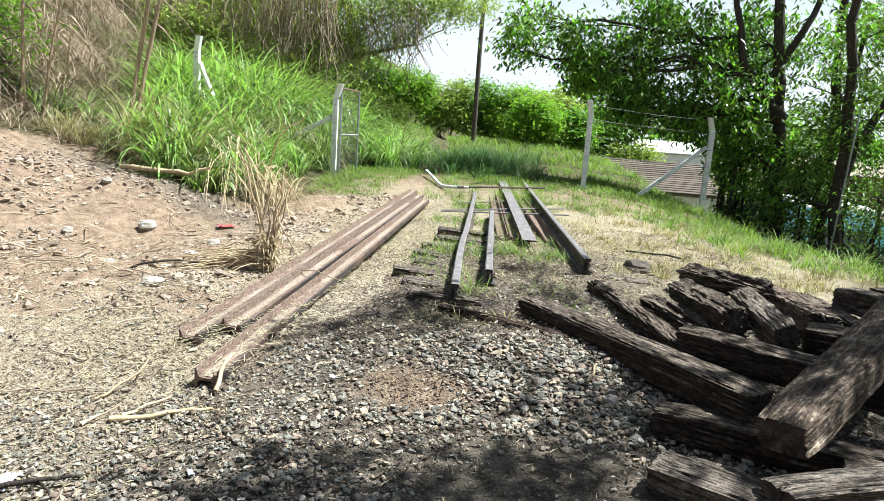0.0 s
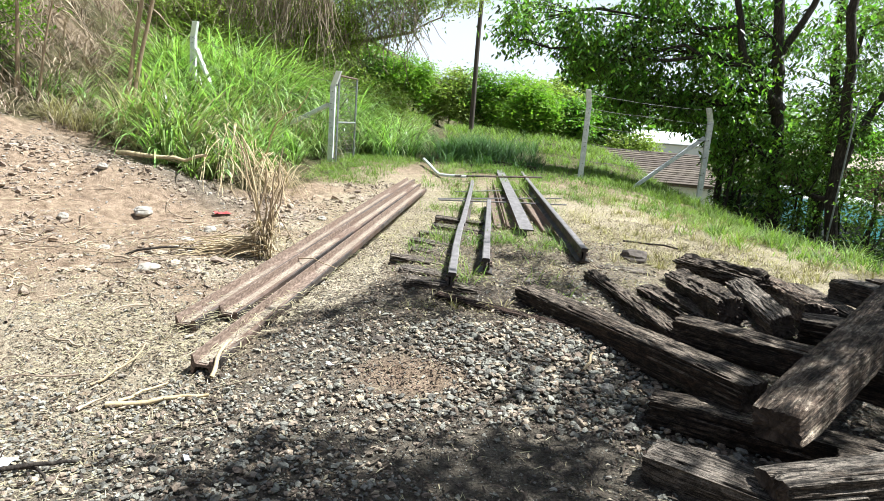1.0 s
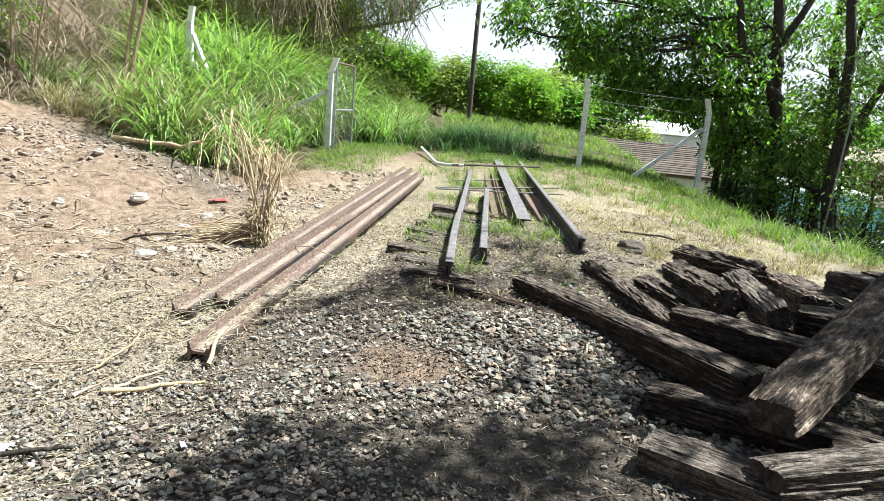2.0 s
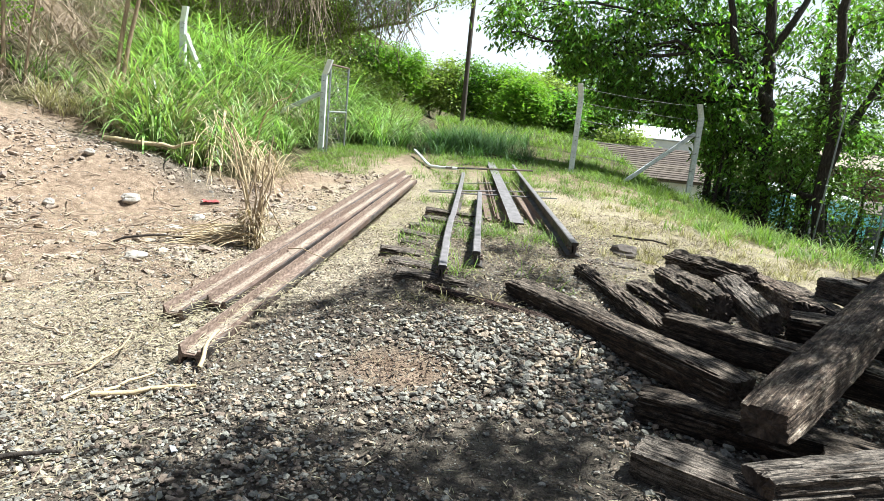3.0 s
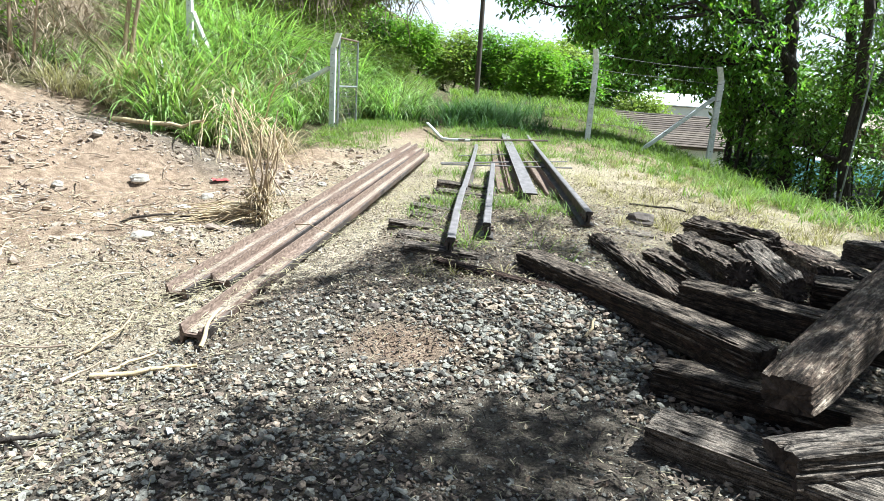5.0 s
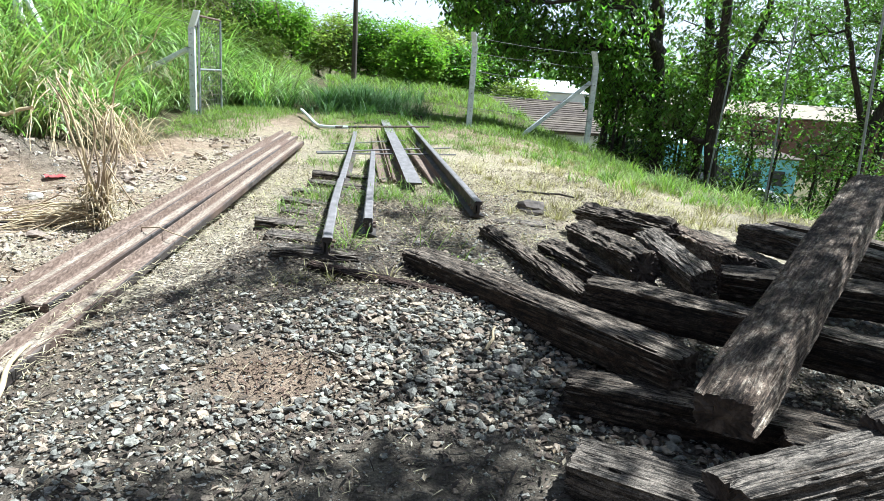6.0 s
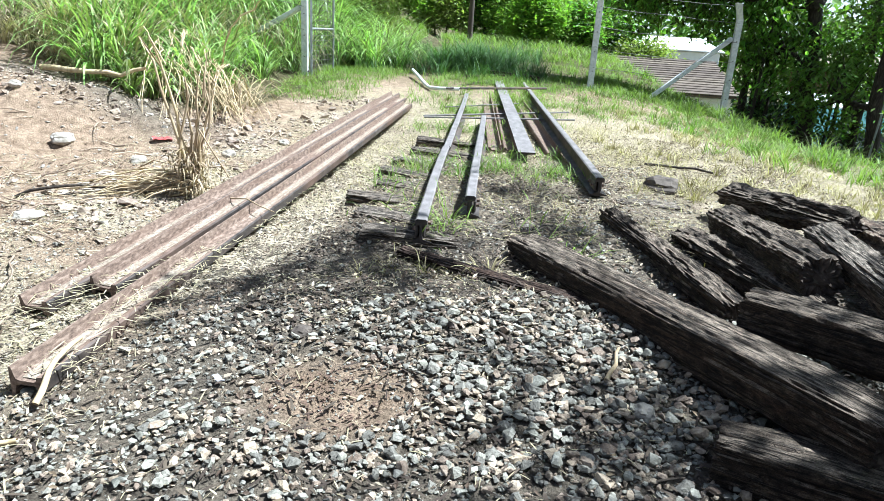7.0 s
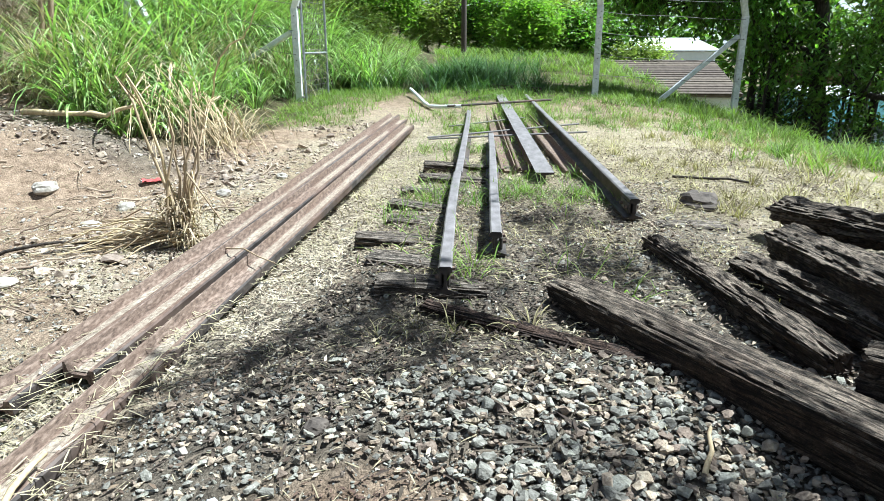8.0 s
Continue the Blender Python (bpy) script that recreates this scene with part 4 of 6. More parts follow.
def heap(x, y):
    """Where the ballast lies thick."""
    w = 0.35 * vnoise(x * 1.5, y * 1.5, 11) + 0.2 * vnoise(x * 4, y * 4, 12)
    core = np.exp(-(((x - 0.35) / 1.25) ** 2 + ((y - 3.9) / 0.85) ** 2) ** 1.5)
    wide = 0.50 * sstep(-2.0, -0.9, x + w + 0.15 * (y - 3)) * sstep(5.6, 4.6, y + w) * sstep(1.2, 1.8, y)
    left = 0.7 * sstep(3.6, 2.9, y + w) * sstep(-3.4, -2.4, x + w)
    bare = np.exp(-(((x - 0.25) / 0.75) ** 2 + ((y - 2.75 + 0.15 * w) / 0.38) ** 2) ** 2) * 0.8 + np.exp(-(((x + 0.45) / 0.33) ** 2 + ((y - 3.55) / 0.2) ** 2) ** 2) * 0.85
    bed = 0.42 * np.clip(0.7 + w * 1.5, 0, 1) * sstep(-0.9, -0.5, x) * sstep(1.9, 1.0, x) * sstep(10.0, 7.0, y) * sstep(4.6, 5.0, y)
    matted = 0.85 * np.exp(-((x + 0.15) / 0.9) ** 2 - ((y - 4.6) / 0.36) ** 2)
    return np.clip((np.maximum.reduce([core, wide, left, bed]) - bare - matted) * (1 - 0.85 * straw_strip(x, y, w)), 0.03, 1)


xy = scatter(175000, -3.6, 3.2, 1.3, 9.5, heap)
size = np.clip(rng.lognormal(math.log(0.0150), 0.45, len(xy)), 0.006, 0.042) * (0.7 + 0.35 * np.exp(-(((xy[:, 0] - 0.4) / 1.4) ** 2 + ((xy[:, 1] - 3.6) / 1.1) ** 2)))
lift = G(xy[:, 0], xy[:, 1]) + rng.uniform(0, 0.014, len(xy)) * (heap(xy[:, 0], xy[:, 1]) > 0.5)
tan = rng.uniform(0, 1, len(xy)) < 0.4
M_TANSTONE = mat("tan_crushed_stone", [(0.15, 0.11, 0.08), (0.29, 0.225, 0.165), (0.42, 0.345, 0.265)], 38, 0.95, 0.8, vary=0.4, island=True)
for pick, mtl, label in ((~tan, M_GRAVEL, "loose grey crushed-stone ballast over the track bed"), (tan, M_TANSTONE, "tan and reddish stones mixed into the ballast")):
    large = pick & (size > 0.0135)
    small = pick & ~large
    tagged(stones("ballast_gravel", xy[large], size[large], mtl, 0.12, lift[large]), label, "gravel", kind="stuff")
    tagged(stones("ballast_gravel", xy[small], size[small], mtl, 0.12, lift[small], SMALL), label, "gravel", kind="stuff")
xy = scatter(30000, -8, 3.5, 2.0, 13, lambda x, y: np.where(x < -1.6, 0.55, 0.1) * (y < 9.8 + np.clip(-4.2 - x, 0, 9) * 0.29))
size = np.clip(rng.lognormal(math.log(0.011), 0.6, len(xy)), 0.004, 0.05)
ob = stones("scattered_stones", xy, size, M_ROCK, 0.3, forms=SMALL)
tagged(ob, "small pale stones strewn over bare earth", "stones", kind="stuff")

xy = scatter(40000, -3.4, 2.6, 1.5, 6.5, lambda x, y: 0.75 + 0 * x)
ob = stones("grit", xy, np.clip(rng.lognormal(math.log(0.006), 0.4, len(xy)), 0.003, 0.014), M_GRAVEL, 0.2, forms=SMALL)
tagged(ob, "fine grey grit between the ballast stones", "grit", kind="stuff")
M_CLOD = mat("earth_clod", [(0.13, 0.095, 0.068), (0.29, 0.23, 0.175), (0.42, 0.345, 0.27)], 20, 0.95, 0.5, vary=0.3, island=True)
xy = scatter(42000, -9, -1.9, 2.6, 12.5, lambda x, y: np.clip(0.35 + 0.9 * vnoise(x * 1.7, y * 1.7, 81), 0, 1) * (y < grass_edge(x) + 0.3) * (1 - 0.75 * sstep(1.1, 0.5, grass_edge(x) - y) * (x > -8)) * sstep(4.0, 6.0, y - 0.3 * x - 1.0))
ob = stones("earth_clods", xy, np.clip(rng.lognormal(math.log(0.017), 0.7, len(xy)), 0.005, 0.10), M_CLOD, 0.3, forms=SMALL)
tagged(ob, "crumbled brown earth clods on the dug slope", "clods", kind="stuff")


def boulder(x, y, r, squash, material, label, category="rock"):
    bm = bmesh.new()
    bmesh.ops.create_icosphere(bm, subdivisions=3, radius=r)
    s = x * 3.7 + y
    for v in bm.verts:
        d = v.co.normalized()
        v.co *= 1 + 0.28 * noise.noise(d * 1.6 + Vector((s, 0, 0))) + 0.10 * noise.noise(d * 4 + Vector((0, s, 0)))
        v.co.z *= squash
        v.co.y *= 0.75
    ob = part("rock", bm, material, m=pose(x, y, g(x, y) + r * squash * 0.45, 0, 0, s * 50))
    tagged(ob, label, category, "loose rocks")


for x, y, r, sq, mtl, label in [(-4.66, 8.0, 0.13, 0.55, M_ROCK, "pale flat-topped rock on bare earth"), (-3.63, 7.1, 0.10, 0.4, M_ROCK, "flat pale rock on bare earth"),
                                (-3.52, 7.5, 0.09, 0.6, M_ROCK, "pale rounded rock on bare earth"), (1.45, 7.2, 0.21, 0.36, M_DARKROCK, "dark weathered rock in dry grass"),
                                (-3.1, 5.4, 0.10, 0.4, M_ROCK, "flat sandy rock on straw-strewn earth"), (-5.2, 7.2, 0.08, 0.6, M_ROCK, "small pale rock on bare earth"),
                                (-5.6, 8.6, 0.09, 0.5, M_ROCK, "small pale rock on bare earth"), (-4.1, 6.3, 0.07, 0.5, M_ROCK, "small pale rock on bare earth"),
                                (-0.72, 3.92, 0.05, 0.5, M_DARKROCK, "flat dark stone on the gravel"), (0.68, 3.62, 0.05, 0.7, M_ROCK, "reddish pale stone among the gravel"),
                                (-2.9, 8.2, 0.08, 0.6, M_ROCK, "small pale rock beside dead stalks"), (-2.6, 9.1, 0.07, 0.6, M_ROCK, "small pale rock beside dead stalks")]:
    boulder(x, y, r, sq, mtl, label)

# straw and dead stems on the ground


def litter(name, xy, length, width, material, label, rise=0.006):
    n = len(xy)
    a = rng.uniform(0, 2 * math.pi, n)
    root = np.stack([xy[:, 0], xy[:, 1], G(xy[:, 0], xy[:, 1]) + rise + rng.uniform(0, 0.012, n)], 1)
    ob = blades(name, root, a, length, rng.uniform(1.25, 1.5, n), width, material, 3, 0.22)
    tagged(ob, label, "straw", kind="stuff")


xy = scatter(130000, -6.2, 3.6, 1.8, 13.5, lambda x, y: np.clip(0.10 + 0.25 * sstep(-1.3, -1.8, x) * sstep(10, 8, y) + 0.75 * sstep(-3.4, -2.2, x) * sstep(5.0, 6.5, y) * (1 - 0.6 * sstep(-1.0, -0.7, x) * sstep(1.8, 1.2, x) * sstep(9, 7.5, y)) + 0.55 * sstep(-1.2, -1.9, x) * sstep(6, 4, y)
        + 0.9 * np.exp(-((y - 4.6) / 0.35) ** 2 - ((x + 0.3) / 0.9) ** 2), 0, 1) * (0.6 + 0.6 * vnoise(x * 2, y * 2, 21)))
litter("straw_litter", xy, rng.uniform(0.02, 0.12, len(xy)) * np.where(xy[:, 1] < 5, 0.7, 1.1), rng.uniform(0.002, 0.007, len(xy)), M_GRASSDRY, "dry straw and dead stems strewn over the ground")

xy = scatter(9000, -1.75, -0.7, 4.3, 12, lambda x, y: straw_strip(x, y, 0.2 * vnoise(x * 3, y * 3, 77)))
litter("straw_litter", xy, rng.uniform(0.02, 0.10, len(xy)), rng.uniform(0.003, 0.010, len(xy)), M_DRYLEAF, "pale chaff and straw between rails and track bed", 0.004)
xy = np.concatenate([np.stack([rng.uniform(a, b, 420) + 0.03 * (t - 4.2), t], 1) for a, b, t in ((-2.13, -2.03, rng.uniform(4.3, 11.5, 420)), (-1.95, -1.87, rng.uniform(4.5, 11.5, 420)))])
ob = stones("scattered_stones", xy, np.clip(rng.lognormal(math.log(0.011), 0.5, len(xy)), 0.005, 0.028), M_ROCK, 0.2, G(xy[:, 0], xy[:, 1]) + 0.072, SMALL)
tagged(ob, "small pale stones lying in the rails' webs", "stones", kind="stuff")
xy = scatter(6500, -0.9, 2.0, 5.2, 10, lambda x, y: np.clip(0.45 + 1.1 * vnoise(x * 2.4, y * 2.4, 95), 0.05, 1))
litter("straw_litter", xy, rng.uniform(0.03, 0.14, len(xy)), rng.uniform(0.002, 0.006, len(xy)), M_DRYVERGE, "matted dry straw over the track bed", 0.016)
n = 2600
x, y = rng.uniform(-2.2, -1.5, n), rng.uniform(3.5, 12.8, n)
root = np.stack([x, y, G(x, y) + rng.uniform(0.072, 0.092, n)], 1)
ob = blades("straw_litter", root, rng.uniform(0, 2 * math.pi, n), rng.uniform(0.04, 0.16, n), rng.uniform(1.5, 1.64, n), rng.uniform(0.003, 0.008, n), M_GRASSDRY, 3, 0.05)
tagged(ob, "dry straw caught on the rusty rails", "straw", kind="stuff")
M_CHIP = mat("bark_chip", [(0.03, 0.022, 0.016), (0.10, 0.075, 0.055)], 10, 0.9, 0.3, vary=0.4, island=True)
xy = scatter(56000, -2.2, 2.6, 2.2, 9.5, lambda x, y: np.clip(0.15 + 0.8 * np.exp(-((y - 4.9) / 0.8) ** 2 - ((x + 0.4) / 1.2) ** 2) + 0.5 * np.exp(-((y - 2.8) / 0.5) ** 2 - ((x - 0.3) / 0.9) ** 2) + 0.5 * sstep(0.9, 1.4, x) * (y < 6) + 0.5 * np.exp(-((y - 6.8) / 1.2) ** 2 - ((x - 0.3) / 0.9) ** 2), 0, 1) * (0.55 + 0.7 * vnoise(x * 3, y * 3, 23)))
litter("bark_chips", xy, rng.uniform(0.015, 0.09, len(xy)), rng.uniform(0.004, 0.016, len(xy)), M_CHIP, "dark bark chips and rotten splinters on the ground", 0.012)


def branch(pts, r0, r1, label, material=None):
    dense = np.concatenate([bend(pts[i], pts[i + 1], 5, 0.3)[(0 if i == 0 else 1):] for i in range(len(pts) - 1)])
    ob = part("dead_branch", tubes("dead_branch", [(dense, np.linspace(r0, r1, len(dense)))], 7), material or M_STALK)
    tagged(ob, label, "branch", "dead branches")


def on(x, y, dz=0.02):
    return (x, y, g(x, y) + dz)


branch([on(-1.98, 3.02), on(-1.72, 3.12, 0.03), on(-1.50, 3.20)], 0.016, 0.009, "short pale dead branch on the gravel")
branch([on(-1.95, 3.08), on(-1.80, 3.32, 0.03)], 0.010, 0.006, "short pale dead branch on the gravel")
branch([on(-2.22, 3.25), on(-2.10, 3.5, 0.07), on(-2.12, 3.65, 0.1)], 0.008, 0.005, "thin dry twig sticking up from straw")
branch([on(-1.58, 3.40, 0.03), on(-1.60, 3.52, 0.1), on(-1.62, 3.75, 0.12)], 0.014, 0.010, "short pale stick leaning on the rail end")
branch([on(-6.1, 9.75, 0.06), on(-5.3, 9.6, 0.16), (-4.6, 9.65, g(-4.6, 9.65) + 0.42)], 0.04, 0.022, "pale dead branch lying at the edge of tall grass")
branch([on(-6.9, 10.8, 0.12), on(-5.7, 10.3, 0.1), on(-4.9, 10.15, 0.12)], 0.025, 0.012, "pale dead branch lying at the edge of tall grass")
branch([(-4.35, 10.9, g(-4.35, 10.9)), (-3.85, 10.6, 1.1), (-3.5, 10.6, 1.35), (-3.25, 10.5, 1.75)], 0.015, 0.007, "bare dead branch rising out of tall grass")
branch([on(-3.75, 6.1), on(-3.3, 6.25, 0.06), on(-2.95, 6.4, 0.05)], 0.014, 0.008, "dark crooked stick on bare earth", M_BARK)
branch([on(-1.95, 6.0, 0.16), on(-1.45, 5.6, 0.14)], 0.006, 0.004, "thin dry stem lying across the rails")
branch([on(0.55, 3.75, 0.03), on(0.62, 3.95, 0.03)], 0.010, 0.006, "short pale stick among the gravel")
branch([on(1.5, 8.3, 0.03), on(2.1, 8.0, 0.04)], 0.014, 0.01, "dark stick lying in dry grass", M_BARK)


branch([on(-2.05, 2.28), on(-1.9, 2.34, 0.05), on(-1.74, 2.44, 0.04)], 0.014, 0.007, "dark crooked stick lying on gravel", M_BARK)
branch([on(-2.02, 2.40), on(-1.86, 2.36, 0.03), on(-1.78, 2.30, 0.02)], 0.009, 0.005, "dark crooked stick lying on gravel", M_BARK)


runs = []
for k in range(60):
    a = np.array([rng.uniform(-4.95, -3.9), rng.uniform(10.3, 11.3), 0.0])
    a[2] = g(a[0], a[1]) + rng.uniform(0.25, 0.75)
    b = np.array([a[0] + rng.uniform(0.1, 1.25), a[1] - rng.uniform(0.3, 1.3), 0.0])
    b[2] = g(b[0], b[1]) + 0.015
    top = np.linspace(0, 1, 8)[:, None]
    p = a + (b - a) * np.concatenate([top, top, top ** 1.25], 1) + np.sin(top * rng.uniform(2, 6)) * rng.normal(0, 0.05, 3) + rng.normal(0, 0.006, (8, 3))
    runs.append((p, np.linspace(0.011, 0.004, 8) * rng.uniform(0.5, 1.2)))
tagged(part("fallen_cane", tubes("fallen_cane", runs, 5), M_STALK), "long dead cane stems hanging over by the gate", "dead cane", kind="stuff")
runs = []
for k in range(230):
    x, y = (rng.normal(-5.0, 0.9), rng.normal(6.4, 0.7)) if k < 90 else (rng.uniform(-6.5, -1.9), rng.uniform(2.6, 9.3))
    a, L = rng.uniform(0, 6.28), rng.uniform(0.1, 0.55)
    runs.append((bend(on(x, y, 0.015), on(x + math.cos(a) * L, y + math.sin(a) * L, rng.uniform(0.01, 0.12)), 6, 0.3), np.linspace(0.009, 0.003, 6) * rng.uniform(0.5, 1.3)))
tagged(part("twigs", tubes("twigs", runs, 5), M_VINE), "brown dead twigs strewn over bare earth", "twigs", kind="stuff")
for mtl, n, label in ((M_DRYLEAF, 30000, "pale dry leaves and chips fallen on the ground"), (M_BROWNLEAF, 60000, "brown dead leaves and bark crumbs on the ground")):
    xy = scatter(int(n * 1.2), -4.6, 3.0, 1.8, 10.5, lambda x, y: np.clip(0.12 + 0.8 * sstep(-1.2, -1.7, x) * sstep(-3.6, -2.4, x) * sstep(6.5, 4.5, y) + 0.5 * sstep(-3.0, -2.2, x) * sstep(5, 6, y) + 0.9 * np.exp(-((y - 4.6) / 0.5) ** 2 - ((x + 0.25) / 1.15) ** 2) + 0.25 * sstep(0.9, 1.6, x) + 0.15 * sstep(4.8, 5.4, y) * sstep(9, 7.5, y) + 0.12 * sstep(-1.6, -0.6, x) * sstep(5, 4, y), 0, 1) * np.clip(0.65 + 0.8 * vnoise(x * 2.3, y * 2.3, 91), 0.1, 1))
    me = leaf_mesh("fallen_leaves", np.stack([xy[:, 0], xy[:, 1], G(xy[:, 0], xy[:, 1]) + rng.uniform(0.004, 0.022, len(xy))], 1), rng.uniform(0.010, 0.042, len(xy)), 0.0, 0.42)
    tagged(part("fallen_leaves", me, mtl), label, "leaf litter", kind="stuff")


M_CRUMB = mat("red_brown_crumbs", [(0.06, 0.036, 0.025), (0.19, 0.125, 0.088)], 12, 0.9, 0.3, vary=0.5, island=True)
xy = scatter(2600, -0.95, 0.05, 3.2, 3.95, lambda x, y: np.exp(-((x + 0.47) / 0.27) ** 2 - ((y - 3.56) / 0.17) ** 2) * np.clip(0.5 + 1.1 * vnoise(x * 7, y * 7, 97), 0, 1))
litter("rotten_wood_crumbs", xy, rng.uniform(0.008, 0.035, len(xy)), rng.uniform(0.004, 0.012, len(xy)), M_CRUMB, "red-brown crumbs of rotten wood on the ballast", 0.004)


def dead_plant():
    """A clump of broken dead cane: upright stalks, a bound root and fallen stems."""
    x0, y0 = -2.44, 6.42
    z0 = g(x0, y0)
    root = empty("dead_cane_clump", pose(x0, y0, z0))
    for k in range(15):
        a = rng.uniform(0, 2 * math.pi)
        h = rng.uniform(0.45, 1.3)
        r = rng.uniform(0.02, 0.1)
        top = (rng.normal(0.02, 0.14) * h, rng.normal(0, 0.1), h)
        p = bend((math.cos(a) * r, math.sin(a) * r, 0), top, 7, 0.22)
        if rng.uniform() < 0.5:
            p = np.vstack([p, p[-1] + np.array([rng.normal(0, 0.12), rng.normal(0, 0.1), -rng.uniform(0.1, 0.4)])])
        part("stalk", tubes("stalk", [(p, np.linspace(rng.uniform(0.010, 0.022), 0.005, len(p)))], 6), M_STALK, root)
    for k in range(44):
        a = math.pi + rng.normal(0.15, 0.6)
        L = rng.uniform(0.4, 1.25)
        p = bend((rng.normal(0, 0.06), rng.normal(0, 0.06), rng.uniform(0.05, 0.25)), (math.cos(a) * L, math.sin(a) * L * 0.7, rng.uniform(0.0, 0.06)), 6, 0.25, -0.03)
        part("fallen_stem", tubes("fallen_stem", [(p, np.linspace(0.009, 0.003, 6))], 5), M_STALK, root)
    n = 240
    rt = np.stack([rng.normal(0, 0.07, n), rng.normal(0, 0.07, n), rng.uniform(0, 0.35, n)], 1)
    blades_ob = blades("dry_leaves", rt, rng.uniform(0, 6.28, n), rng.uniform(0.1, 0.38, n), rng.uniform(0.1, 0.6, n), rng.uniform(0.006, 0.016, n), M_DEADSTEM, 4, 2.4)
    blades_ob.parent = root
    tagged(root, "broken clump of dead straw-coloured cane on bare earth", "dead plant")


dead_plant()


def rag(x, y, r, material, label, name="rag"):
    bm = bmesh.new()
    bmesh.ops.create_grid(bm, x_segments=14, y_segments=9, size=1)
    for v in bm.verts:
        v.co.x *= r
        v.co.y *= r * 0.45
        v.co.z = 0.02 + 0.05 * abs(noise.noise((v.co.x * 14, v.co.y * 14, x)))
        v.co.x += 0.05 * noise.noise((v.co.x * 9, v.co.y * 9, 4))
    bmesh.ops.solidify(bm, geom=bm.faces[:], thickness=0.004)
    tagged(part(name, bm, material, m=pose(x, y, g(x, y), 0, 0, x * 40)), label, "litter", "scraps of litter")


rag(-3.86, 8.6, 0.11, M_RED, "crumpled faded red cloth on bare earth")
rag(-2.02, 2.35, 0.07, M_LITTER, "crumpled grey plastic scrap on gravel", "plastic_scrap")
rag(-0.93, 3.55, 0.025, M_LITTER, "small white scrap on gravel", "plastic_scrap")
rag(-1.28, 2.52, 0.025, M_LITTER, "small white scrap on gravel", "plastic_scrap")

# ---- grass ----


def grass(name, xy, length, lean, width, material, label, seg=4, droop=1.0, clumpy=0.0):
    n = len(xy)
    if clumpy:
        c = xy[rng.integers(0, n, max(4, n // 45))]
        near = c[rng.integers(0, len(c), n)]
        xy = np.where((rng.uniform(0, 1, n) < clumpy)[:, None], near + rng.normal(0, 0.07, (n, 2)), xy)
    root = np.stack([xy[:, 0], xy[:, 1], G(xy[:, 0], xy[:, 1]) - 0.02], 1)
    ob = blades(name, root, rng.uniform(0, 2 * math.pi, n), length, lean, width, material, seg, droop)
    tagged(ob, label, "grass", kind="stuff")


def tussocks(name, xy, per, height, material, label, spread=0.09, width=(0.014, 0.034), droop=(0.9, 2.5)):
    """Fountains of long arching blades, one for each place."""
    n = len(xy) * per
    a = rng.uniform(0, 2 * math.pi, n)
    r = np.abs(rng.normal(0, spread, n))
    c = np.repeat(xy, per, 0)
    p = c + np.stack([np.cos(a), np.sin(a)], 1) * r[:, None]
    big = np.repeat(rng.uniform(0.7, 1.25, len(xy)), per)
    root = np.stack([p[:, 0], p[:, 1], G(c[:, 0], c[:, 1]) - 0.03], 1)
    L = rng.uniform(0.45, 1.15, n) * height * big
    ob = blades(name, root, a + rng.normal(0, 0.5, n), L, rng.uniform(0.0, 0.35, n) + 1.2 * r, rng.uniform(*width, n), material, 6, rng.uniform(*droop, n))
    tagged(ob, label, "grass", kind="stuff")


def bank(x, y):
    return (y > grass_edge(x) + 0.25 * vnoise(x * 2, y * 2, 31)) * (x < np.where(y < 14.2, -4.55, -4.1)) * (x > -7.0 - 0.25 * (y - 11) + 0.7 * vnoise(x, y, 33)) * np.clip(0.6 + 1.0 * vnoise(x * 1.6, y * 1.6, 32), 0.05, 1)


xy = scatter(560, -9.4, -4.0, 9.9, 20, bank)
by_gate = (xy[:, 0] > -5.5) & (xy[:, 1] > 11.6) & (xy[:, 1] < 15)
tussocks("tall_grass", np.concatenate([xy[by_gate], np.stack([rng.uniform(-5.4, -4.2, 26), rng.uniform(11.4, 14.4, 26)], 1)]), 44, 0.75, M_GRASS, "shorter green grass beside the gate post", 0.12, (0.014, 0.032))
xy = xy[~by_gate]
tussocks("tall_grass", xy[xy[:, 1] < 13.6], 48, 1.45, M_GRASS, "tall bright green grass arching over the bank", 0.13, (0.018, 0.044))
tussocks("tall_grass", xy[xy[:, 1] >= 13.6], 46, 2.0, M_GRASS, "tall bright green grass high on the bank", 0.13, (0.018, 0.046))
xy = scatter(260, -9.8, -5.4, 14.6, 18.5, lambda x, y: (x > -7.2 - 0.3 * (y - 11)) * (x < -5.2 - 0.25 * (y - 14.6)) * 0.9)
tussocks("tall_grass", xy, 44, 2.2, M_GRASS, "tall green grass rising up the back of the bank", 0.12, (0.02, 0.046))
xy = scatter(150, -9.4, -4.2, 9.9, 16, bank)
tussocks("dry_grass", xy, 26, 1.5, M_GRASSDRY, "withered straw-coloured blades among the tall grass", 0.12, (0.010, 0.022))
xy = scatter(1500, -9.0, -4.0, 9.9, 20, bank)
n = len(xy)
grass("tall_grass", xy, rng.uniform(0.4, 1.1, n), rng.uniform(0.02, 0.5, n), rng.uniform(0.010, 0.024, n), M_GRASS, "green grass filling the bank between tussocks", 4, 1.5, 0.3)
xy = scatter(9000, -9.5, -3.4, 9.6, 14, lambda x, y: (x < -3.9) * bank(x, y) * sstep(1.6, 0.2, y - grass_edge(x)))
n = len(xy)
